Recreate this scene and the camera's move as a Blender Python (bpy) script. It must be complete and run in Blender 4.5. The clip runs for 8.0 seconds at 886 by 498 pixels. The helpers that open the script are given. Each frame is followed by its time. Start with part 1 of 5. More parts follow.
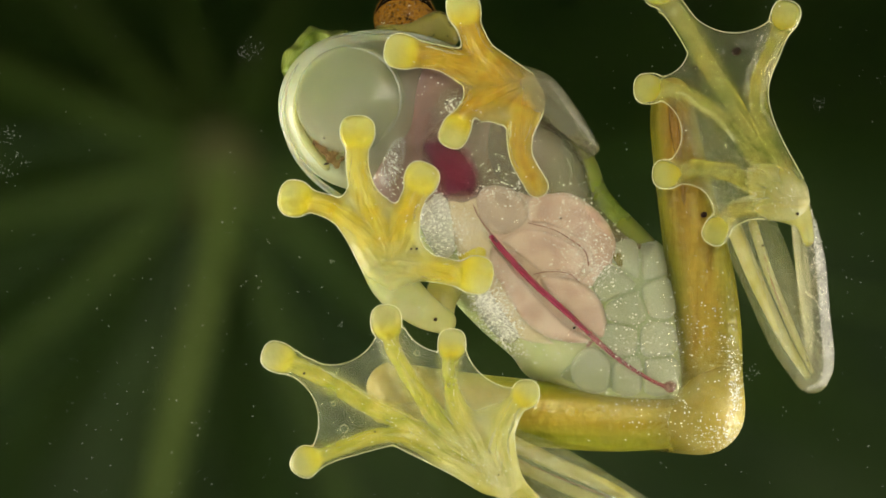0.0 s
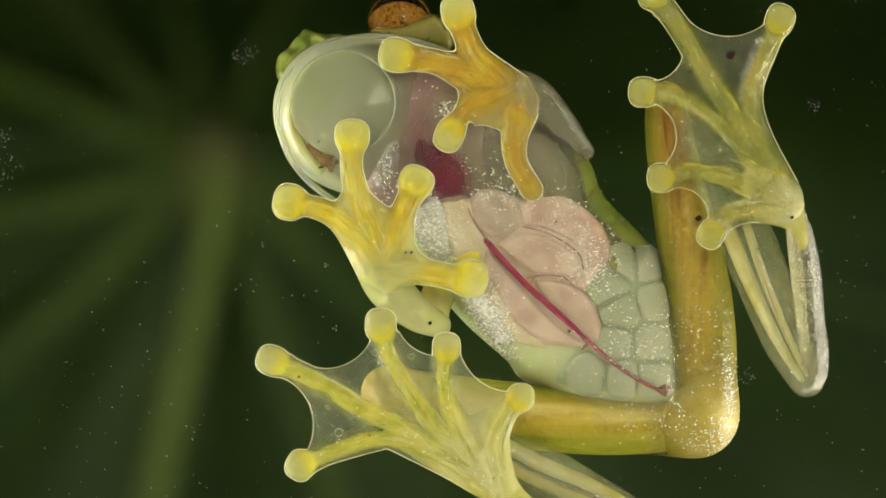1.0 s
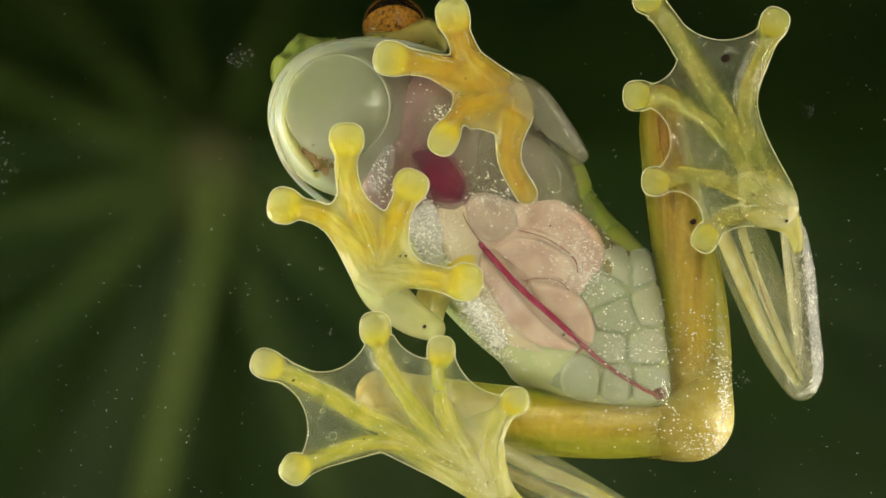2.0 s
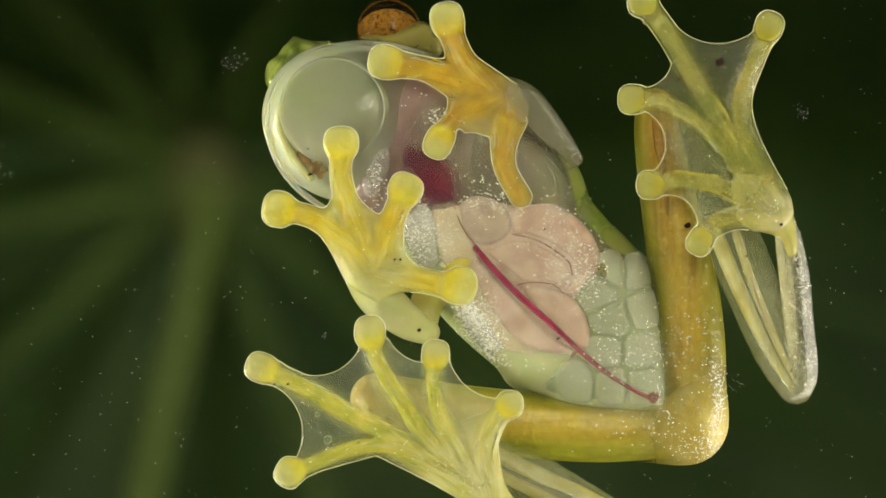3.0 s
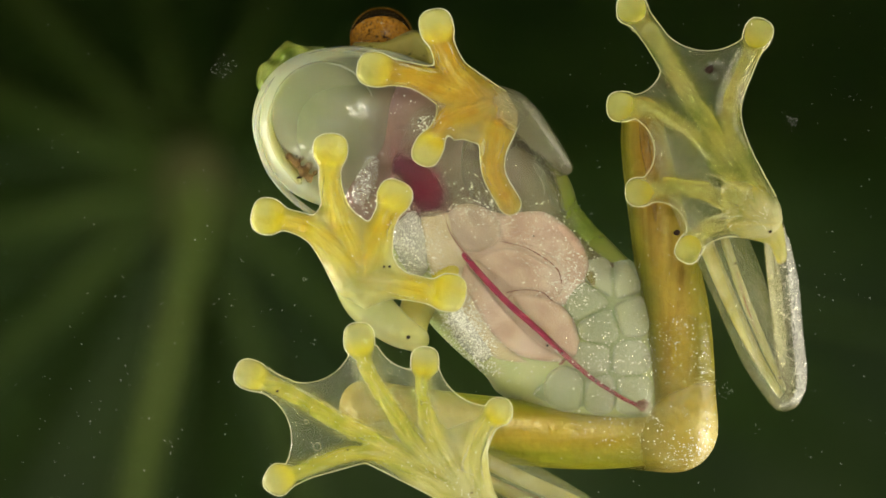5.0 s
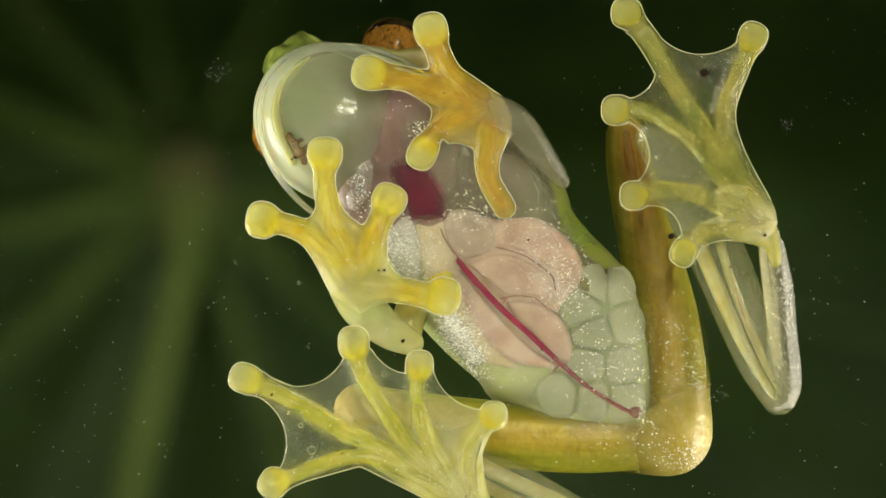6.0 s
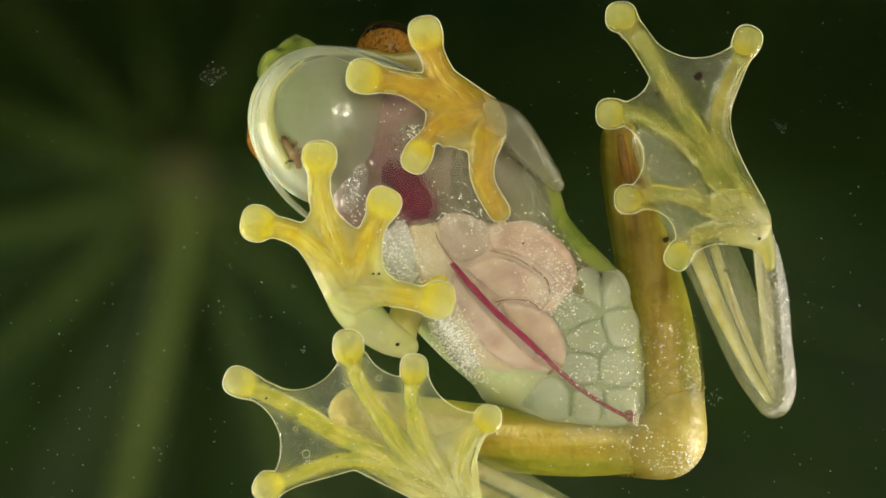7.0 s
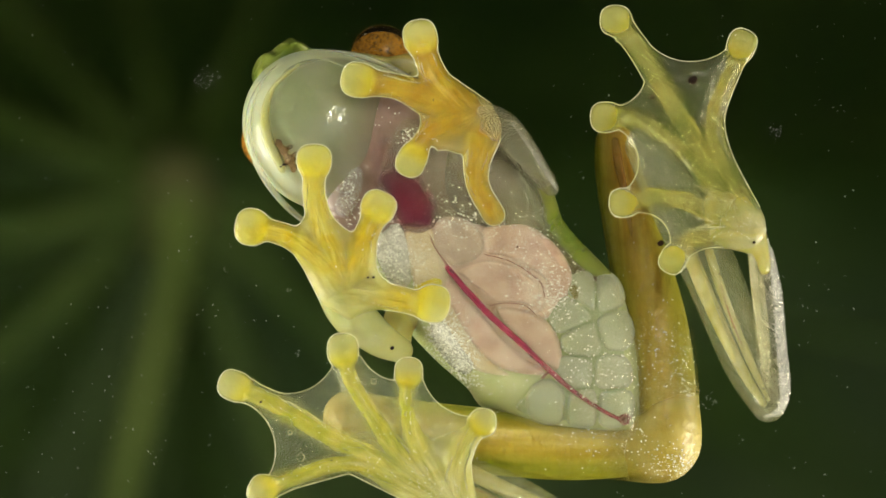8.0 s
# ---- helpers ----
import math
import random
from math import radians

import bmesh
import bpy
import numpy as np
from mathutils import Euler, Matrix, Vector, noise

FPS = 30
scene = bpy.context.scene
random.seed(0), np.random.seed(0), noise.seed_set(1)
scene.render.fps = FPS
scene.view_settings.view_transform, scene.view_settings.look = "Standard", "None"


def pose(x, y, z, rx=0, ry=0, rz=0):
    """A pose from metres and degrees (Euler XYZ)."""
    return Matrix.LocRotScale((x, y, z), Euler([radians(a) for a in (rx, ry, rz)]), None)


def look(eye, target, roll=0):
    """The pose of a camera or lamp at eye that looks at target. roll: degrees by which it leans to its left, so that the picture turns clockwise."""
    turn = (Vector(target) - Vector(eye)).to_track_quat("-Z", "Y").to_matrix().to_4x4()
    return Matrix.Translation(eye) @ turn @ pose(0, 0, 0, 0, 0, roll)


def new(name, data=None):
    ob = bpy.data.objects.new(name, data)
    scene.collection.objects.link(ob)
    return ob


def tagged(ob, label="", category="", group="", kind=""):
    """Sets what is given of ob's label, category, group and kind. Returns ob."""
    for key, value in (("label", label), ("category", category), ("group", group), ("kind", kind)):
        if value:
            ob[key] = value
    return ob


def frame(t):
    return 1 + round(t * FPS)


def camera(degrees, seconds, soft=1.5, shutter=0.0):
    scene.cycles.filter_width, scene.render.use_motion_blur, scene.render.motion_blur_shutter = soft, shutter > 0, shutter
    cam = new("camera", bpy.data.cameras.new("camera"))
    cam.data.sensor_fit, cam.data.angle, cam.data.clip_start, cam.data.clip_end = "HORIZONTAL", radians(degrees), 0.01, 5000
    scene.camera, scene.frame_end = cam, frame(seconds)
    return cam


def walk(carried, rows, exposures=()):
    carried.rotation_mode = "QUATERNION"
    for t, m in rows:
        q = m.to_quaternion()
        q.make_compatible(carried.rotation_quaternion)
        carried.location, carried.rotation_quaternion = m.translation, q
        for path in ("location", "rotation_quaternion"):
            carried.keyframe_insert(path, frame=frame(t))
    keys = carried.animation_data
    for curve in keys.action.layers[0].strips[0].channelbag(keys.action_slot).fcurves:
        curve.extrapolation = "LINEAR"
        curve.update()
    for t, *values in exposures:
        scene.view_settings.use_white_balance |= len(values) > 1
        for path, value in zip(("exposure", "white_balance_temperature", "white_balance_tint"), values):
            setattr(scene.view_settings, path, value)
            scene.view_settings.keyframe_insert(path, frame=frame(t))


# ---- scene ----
# Millimetres in the building code below: x to the right, y away from the camera, z up; the far face of the pane is y = 0.
MM = 0.001
EYE_Y = -209.0
BASE_Z = 160 * MM       # height of the picture's middle over the ground


def at(p):
    """A place in metres from millimetres round the middle of the pane."""
    return Vector((p[0] * MM, p[1] * MM, p[2] * MM + BASE_Z))


# ---- camera ----
cam = camera(12.0, 8.0, soft=1.5)
cam.data.dof.use_dof = True
cam.data.dof.focus_distance = 0.2105
cam.data.dof.aperture_fstop = 38.0
PAN_X, PAN_Z = 2.145, 1.416      # how far the aim slides over the pane in the whole clip
walk(cam, [(t, look(at((0, EYE_Y, 0)), at((PAN_X * t / 8, 0, PAN_Z * t / 8)))) for t in range(9)])

# ---- light ----
world = bpy.data.worlds.new("dim_forest_sky")
scene.world = world
scene.cycles.transparent_max_bounces = 24   # many clear layers of skin lie one behind the other
world.use_nodes = True
wn = world.node_tree
sky = wn.nodes.new("ShaderNodeTexSky")
sky.sky_type, sky.sun_disc, sky.sun_elevation, sky.sun_rotation = "NISHITA", False, radians(35), radians(200)
wn.links.new(sky.outputs[0], wn.nodes["Background"].inputs[0])
wn.nodes["Background"].inputs[1].default_value = 0.006


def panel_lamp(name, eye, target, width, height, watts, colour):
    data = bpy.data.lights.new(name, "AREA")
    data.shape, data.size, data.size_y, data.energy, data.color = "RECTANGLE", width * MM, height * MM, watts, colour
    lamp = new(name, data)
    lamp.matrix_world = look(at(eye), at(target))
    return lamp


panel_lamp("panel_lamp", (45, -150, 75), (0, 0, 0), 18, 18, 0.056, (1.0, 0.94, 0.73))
# unseen lamps added to brighten the side edges and the lower left
panel_lamp("edge_fill_lamp", (125, 15, -45), (8, 3, -3), 80, 80, 0.21, (1.0, 0.95, 0.775))
panel_lamp("edge_fill_lamp", (-115, 5, -25), (-2, 3, 0), 60, 60, 0.15, (1.0, 0.95, 0.775))
panel_lamp("low_fill_lamp", (-120, -120, -80), (0, 3, -2), 22, 22, 0.09, (1.0, 0.95, 0.75))


# ---- materials ----
def material(name, one, two, scale=900, stretch=(1, 1, 1), rough=0.3, sss=0.0, depth=0.8, clear=0.0, bump=0.0, bump_scale=3000,
             coat=0.0, spread=(0.35, 0.65), ior=1.4, fine=0.0, spec=0.3, grain=False, gloss=0.1, relief=0.1):
    """Two colours mixed by noise in metres, with subsurface light, a clear share and a fine relief."""
    m = bpy.data.materials.new(name)
    m.use_nodes = True
    t = m.node_tree
    n, link = t.nodes, t.links.new
    b, out = n["Principled BSDF"], n["Material Output"]
    co = n.new("ShaderNodeTexCoord")
    mp = n.new("ShaderNodeMapping")
    mp.inputs["Scale"].default_value = stretch
    link(co.outputs["Object"], mp.inputs[0])
    no = n.new("ShaderNodeTexNoise")
    no.inputs["Scale"].default_value, no.inputs["Detail"].default_value = scale, 4
    link(mp.outputs[0], no.inputs["Vector"])
    ra = n.new("ShaderNodeValToRGB")
    ra.color_ramp.elements[0].position, ra.color_ramp.elements[1].position = spread
    ra.color_ramp.elements[0].color, ra.color_ramp.elements[1].color = (*one, 1), (*two, 1)
    link(no.outputs["Fac"], ra.inputs[0])
    colour = ra.outputs[0]
    if fine:
        sp = n.new("ShaderNodeTexNoise")
        sp.inputs["Scale"].default_value, sp.inputs["Detail"].default_value = bump_scale * 0.6, 3
        link(co.outputs["Object"], sp.inputs["Vector"])
        mx = n.new("ShaderNodeMix")
        mx.data_type, mx.blend_type = "RGBA", "OVERLAY"
        mx.inputs[0].default_value = fine
        link(colour, mx.inputs[6])
        link(sp.outputs["Fac"], mx.inputs[7])
        colour = mx.outputs[2]
    link(colour, b.inputs["Base Color"])
    b.inputs["Roughness"].default_value, b.inputs["IOR"].default_value = rough, ior
    b.inputs["Specular IOR Level"].default_value = spec
    if sss:
        b.inputs["Subsurface Weight"].default_value = sss
        b.inputs["Subsurface Radius"].default_value = (1.0, 0.8, 0.45)
        b.inputs["Subsurface Scale"].default_value = depth * MM
    normal = None
    if bump:
        bn = n.new("ShaderNodeTexVoronoi" if grain else "ShaderNodeTexNoise")
        bn.inputs["Scale"].default_value, bn.inputs["Detail"].default_value = bump_scale, 0 if grain else 2
        link(co.outputs["Object"], bn.inputs["Vector"])
        bu = n.new("ShaderNodeBump")
        bu.inputs["Strength"].default_value, bu.inputs["Distance"].default_value = bump, relief * MM
        bu.invert = grain
        if grain:
            # grains stand out in patches only
            big = n.new("ShaderNodeTexNoise")
            big.inputs["Scale"].default_value, big.inputs["Detail"].default_value = 420, 1
            link(co.outputs["Object"], big.inputs["Vector"])
            rise = n.new("ShaderNodeMapRange")
            rise.inputs[1].default_value, rise.inputs[2].default_value = 0.40, 0.62
            rise.inputs[3].default_value, rise.inputs[4].default_value = 0.25 * bump, bump
            link(big.outputs[0], rise.inputs[0])
            link(rise.outputs[0], bu.inputs["Strength"])
        height = bn.outputs[0]
        if grain:
            # round domes in place of cones
            sq = n.new("ShaderNodeMath")
            sq.operation = "MULTIPLY"
            link(height, sq.inputs[0])
            link(height, sq.inputs[1])
            height = sq.outputs[0]
        link(height, bu.inputs["Height"])
        if not grain:
            link(bu.outputs[0], b.inputs["Normal"])
        normal = bu.outputs[0]
    top = b.outputs[0]
    if clear:
        tr = n.new("ShaderNodeBsdfTransparent")
        mi = n.new("ShaderNodeMixShader")
        mi.inputs[0].default_value = clear
        link(top, mi.inputs[1])
        link(tr.outputs[0], mi.inputs[2])
        top = mi.outputs[0]
    if coat:
        # a film of water on the surface
        fr = n.new("ShaderNodeFresnel")
        fr.inputs["IOR"].default_value = 1.25 + 0.25 * coat
        cap = n.new("ShaderNodeMath")
        cap.operation = "MINIMUM"
        cap.inputs[1].default_value = 0.4 if clear < 0.6 else 0.12
        link(fr.outputs[0], cap.inputs[0])
        gl = n.new("ShaderNodeBsdfGlossy")
        gl.inputs["Roughness"].default_value = gloss
        we = n.new("ShaderNodeMixShader")
        if normal:
            link(normal, gl.inputs["Normal"])
        link(cap.outputs[0], we.inputs[0])
        link(top, we.inputs[1])
        link(gl.outputs[0], we.inputs[2])
        top = we.outputs[0]
    link(top, out.inputs[0])
    return m


toe_flesh = material("toe_flesh", (0.42, 0.48, 0.03), (0.86, 0.80, 0.22), 500, rough=0.4, sss=0.3, clear=0.72, bump=0.5, bump_scale=1500, spread=(0.38, 0.60))
finger_flesh = material("finger_flesh", (0.82, 0.56, 0.0), (0.94, 0.86, 0.16), 620, rough=0.4, sss=0.4, clear=0.55, bump=0.5, bump_scale=1500, spread=(0.36, 0.6))
amber_flesh = material("amber_flesh", (0.66, 0.34, 0.0), (0.90, 0.66, 0.03), 600, rough=0.4, sss=0.4, clear=0.55, bump=0.4, bump_scale=1500, spread=(0.3, 0.68))
pad_flesh = material("pad_flesh", (0.66, 0.64, 0.10), (0.80, 0.78, 0.26), 900, rough=0.4, sss=0.4, clear=0.80, bump=0.08)
sole_flesh = material("sole_flesh", (0.66, 0.60, 0.10), (0.78, 0.74, 0.28), 500, rough=0.4, sss=0.6, clear=0.3, bump=0.4, bump_scale=1500, coat=0.6)
rim_bright = material("rim_bright", (0.88, 0.86, 0.48), (0.95, 0.95, 0.74), 700, rough=0.3, clear=0.35, coat=1.0, bump=0.4, bump_scale=2500)
tendon_flesh = material("tendon_flesh", (0.80, 0.76, 0.26), (0.92, 0.90, 0.58), 1500, rough=0.3, clear=0.72, bump=0.8, bump_scale=1500, coat=1.0, gloss=0.08)
arm_flesh = material("arm_flesh", (0.50, 0.56, 0.16), (0.74, 0.74, 0.40), 420, rough=0.3, sss=0.6, clear=0.4, bump=1.0, bump_scale=1500, coat=1.0, gloss=0.08, relief=0.2)
pale_flesh = material("pale_flesh", (0.36, 0.33, 0.19), (0.60, 0.57, 0.40), 420, rough=0.3, sss=0.4, clear=0.74, bump=1.0, bump_scale=1800, coat=1.0, gloss=0.10, relief=0.25)
muscle_amber = material("muscle_amber", (0.24, 0.09, 0.01), (0.38, 0.17, 0.03), 700, rough=0.4, sss=0.4, clear=0.66)
shin_flesh = material("shin_flesh", (0.40, 0.44, 0.20), (0.60, 0.60, 0.36), 420, rough=0.3, sss=0.3, clear=0.76, bump=0.9, bump_scale=1700, coat=1.0, relief=0.18, gloss=0.12)
strand_flesh = material("strand_flesh", (0.54, 0.48, 0.12), (0.74, 0.70, 0.36), 900, rough=0.3, sss=0.4, clear=0.42)
lip_flesh = material("lip_flesh", (0.66, 0.70, 0.46), (0.80, 0.82, 0.66), 500, rough=0.25, sss=0.6, clear=0.72, bump=1.0, bump_scale=2600, coat=1.0, gloss=0.12)
throat_flesh = material("throat_flesh", (0.35, 0.41, 0.20), (0.48, 0.48, 0.34), 280, rough=0.5, sss=0.5, clear=0.64, bump=0.5, bump_scale=1100, spread=(0.3, 0.7), spec=0.05)
green_skin = material("green_skin", (0.14, 0.20, 0.02), (0.36, 0.42, 0.10), 900, rough=0.35, sss=0.4, clear=0.25, bump=1.0, bump_scale=1500, coat=0.6, relief=0.25)
olive_skin = material("olive_skin", (0.34, 0.46, 0.05), (0.54, 0.58, 0.14), 420, rough=0.35, sss=0.5, clear=0.66, bump=0.5, bump_scale=1800, coat=0.4)
lid_skin = material("lid_skin", (0.04, 0.045, 0.01), (0.40, 0.37, 0.09), 2600, rough=0.3, sss=0.4, clear=0.35, bump=0.6, bump_scale=1800, coat=0.8, spread=(0.30, 0.40))
iris_gold = material("iris_gold", (0.015, 0.006, 0.002), (0.36, 0.165, 0.016), 9000, rough=0.25, sss=0.1, spread=(0.36, 0.54), fine=0.7, bump_scale=1000)
pupil_black = material("pupil_black", (0.002, 0.002, 0.002), (0.004, 0.003, 0.003), rough=0.1)
cornea_clear = material("cornea_clear", (0.5, 0.3, 0.1), (0.5, 0.3, 0.1), rough=0.03, clear=0.95, coat=0.9, gloss=0.03)
skin_film = material("skin_film", (0.64, 0.63, 0.38), (0.78, 0.75, 0.56), 500, rough=0.3, clear=0.87, bump=1.0, bump_scale=2000, coat=1.0, grain=True, relief=0.34, gloss=0.09)
film_grey = material("film_grey", (0.40, 0.42, 0.30), (0.60, 0.62, 0.50), 900, rough=0.3, clear=0.84, bump=1.0, bump_scale=1500, coat=1.0, relief=0.3, gloss=0.10)
glint_white = material("glint_white", (0.88, 0.88, 0.80), (0.95, 0.95, 0.92), 4000, rough=0.2, coat=1.0, gloss=0.05)
flank_flesh = material("flank_flesh", (0.08, 0.08, 0.03), (0.28, 0.23, 0.14), 330, rough=0.35, sss=0.5, clear=0.45, bump=1.0, bump_scale=1400, coat=1.0, relief=0.25, gloss=0.10)
core_yellow = material("core_yellow", (0.88, 0.72, 0.0), (0.94, 0.82, 0.05), 900, rough=0.4, sss=0.5, clear=0.25)
leaf_hub = material("leaf_hub", (0.13, 0.14, 0.048), (0.18, 0.18, 0.07), 60, rough=0.5, bump=0.2, bump_scale=600)
vent_flesh = material("vent_flesh", (0.14, 0.03, 0.03), (0.30, 0.12, 0.10), 2500, rough=0.3, coat=0.8)
sole_pale = material("sole_pale", (0.70, 0.66, 0.12), (0.86, 0.82, 0.36), 600, rough=0.35, sss=0.5, clear=0.58, bump=0.6, bump_scale=1600, coat=0.8)
gum_flesh = material("gum_flesh", (0.56, 0.56, 0.20), (0.68, 0.68, 0.36), 600, rough=0.3, sss=0.5, clear=0.5)
sac_flesh = material("sac_flesh", (0.30, 0.07, 0.14), (0.42, 0.16, 0.17), 500, rough=0.4, sss=0.4, clear=0.86)
spot_brown = material("spot_brown", (0.12, 0.05, 0.01), (0.40, 0.24, 0.08), 2500, rough=0.4, clear=0.45)
trunk_flesh = material("trunk_flesh", (0.40, 0.49, 0.20), (0.60, 0.63, 0.34), 300, rough=0.4, sss=0.8, depth=1.5, bump=0.3, bump_scale=1500)
chest_flesh = material("chest_flesh", (0.14, 0.10, 0.06), (0.40, 0.27, 0.24), 260, rough=0.3, sss=0.6, clear=0.3, bump=1.0, bump_scale=1300, coat=1.0, relief=0.25, gloss=0.10)
heart_flesh = material("heart_flesh", (0.11, 0.006, 0.055), (0.24, 0.012, 0.045), 420, rough=0.5, sss=0.4, clear=0.52)
liver_flesh = material("liver_flesh", (0.56, 0.385, 0.30), (0.70, 0.54, 0.45), 700, rough=0.35, sss=0.5, depth=0.5, bump=0.7, bump_scale=2200, fine=0.4, coat=0.5, gloss=0.12)
cream_flesh = material("cream_flesh", (0.66, 0.54, 0.33), (0.84, 0.74, 0.54), 600, rough=0.3, sss=0.6, bump=1.0, bump_scale=1500, clear=0.08, coat=0.8, relief=0.24, gloss=0.10, fine=0.2)
silver_flesh = material("silver_flesh", (0.80, 0.82, 0.75), (0.95, 0.95, 0.92), 1500, rough=0.3, clear=0.36, bump=2.0, bump_scale=2000, coat=1.0, grain=True, relief=0.5, gloss=0.12)
egg_flesh = material("egg_flesh", (0.44, 0.49, 0.32), (0.58, 0.61, 0.46), 420, rough=0.4, sss=0.7, clear=0.28, bump=0.3, bump_scale=1500)
vein_flesh = material("vein_flesh", (0.32, 0.015, 0.07), (0.46, 0.05, 0.12), 1500, rough=0.4, sss=0.3, clear=0.42, bump=0.6, bump_scale=3000)
thread_flesh = material("thread_flesh", (0.35, 0.14, 0.10), (0.45, 0.22, 0.16), 1500, rough=0.4, clear=0.35)
mole_dark = material("mole_dark", (0.012, 0.006, 0.003), (0.03, 0.012, 0.006), 3000, rough=0.5)
leaf_blade = material("leaf_blade", (0.020, 0.046, 0.0070), (0.038, 0.073, 0.012), 60, rough=0.5, bump=0.3, bump_scale=400)
leaf_vein = material("leaf_vein", (0.058, 0.106, 0.019), (0.090, 0.142, 0.028), 60, rough=0.5, bump=0.2, bump_scale=600)
dust_white = material("dust_white", (0.7, 0.7, 0.7), (0.92, 0.92, 0.92), 2000, rough=0.6)
soil = material("soil", (0.010, 0.012, 0.005), (0.030, 0.026, 0.012), 30, rough=0.9, bump=0.8, bump_scale=120)
far_green = material("far_green", (0.003, 0.008, 0.0018), (0.016, 0.030, 0.0065), 25, rough=0.9, bump=0.5, bump_scale=30)

# darker copy of toe_flesh for the dimmer hind foot
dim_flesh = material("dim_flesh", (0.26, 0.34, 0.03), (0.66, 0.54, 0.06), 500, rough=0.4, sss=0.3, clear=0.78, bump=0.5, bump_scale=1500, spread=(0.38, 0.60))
film_thread = material("film_thread", (0.60, 0.62, 0.50), (0.80, 0.82, 0.72), 900, rough=0.3, clear=0.5)
gland_flesh = material("gland_flesh", (0.16, 0.14, 0.02), (0.34, 0.28, 0.05), 1500, rough=0.4, clear=0.3)
grey_pink = material("grey_pink", (0.42, 0.32, 0.24), (0.58, 0.46, 0.38), 700, rough=0.35, sss=0.5, depth=0.5, bump=0.5, bump_scale=2200, fine=0.35, coat=0.4, gloss=0.14)
cord_green = material("cord_green", (0.20, 0.27, 0.02), (0.38, 0.42, 0.05), 1500, rough=0.3, clear=0.66)
cord_yellow = material("cord_yellow", (0.78, 0.64, 0.02), (0.88, 0.78, 0.08), 1500, rough=0.3, clear=0.72)
cord_amber = material("cord_amber", (0.60, 0.28, 0.0), (0.78, 0.46, 0.01), 1500, rough=0.3, clear=0.7)
knuckle_flesh = material("knuckle_flesh", (0.74, 0.72, 0.28), (0.88, 0.87, 0.58), 900, rough=0.4, sss=0.4, clear=0.86, bump=0.3, bump_scale=2000)
stalk_green = material("stalk_green", (0.135, 0.20, 0.040), (0.19, 0.25, 0.062), 60, rough=0.5, bump=0.2, bump_scale=600)
# pale colour that paints wet highlights onto strips and a chest patch
painted_glint = material("painted_glint", (0.70, 0.68, 0.64), (0.88, 0.88, 0.86), 1500, rough=0.3, clear=0.74, bump=2.0, bump_scale=1800, coat=1.0, relief=0.4, gloss=0.08)
bed_green = material("bed_green", (0.27, 0.35, 0.18), (0.40, 0.46, 0.26), 420, rough=0.4, sss=0.6, clear=0.1, bump=0.3, bump_scale=1500)


def share_mix(t, base, key, top):
    """Mixes a tissue's colour (or clearness) over the base by the share named key."""
    n, link = t.nodes, t.links.new
    a = n.new("ShaderNodeAttribute")
    a.attribute_name = key
    m = n.new("ShaderNodeMix")
    m.data_type = "RGBA" if isinstance(top, tuple) or not isinstance(top, float) else "FLOAT"
    first, second, out = (6, 7, 2) if m.data_type == "RGBA" else (2, 3, 0)
    link(a.outputs["Fac"], m.inputs[0])
    for slot, value in ((first, base), (second, top)):
        if isinstance(value, tuple):
            m.inputs[slot].default_value = (*value, 1)
        elif isinstance(value, float):
            m.inputs[slot].default_value = value
        else:
            link(value, m.inputs[slot])
    return m.outputs[out]


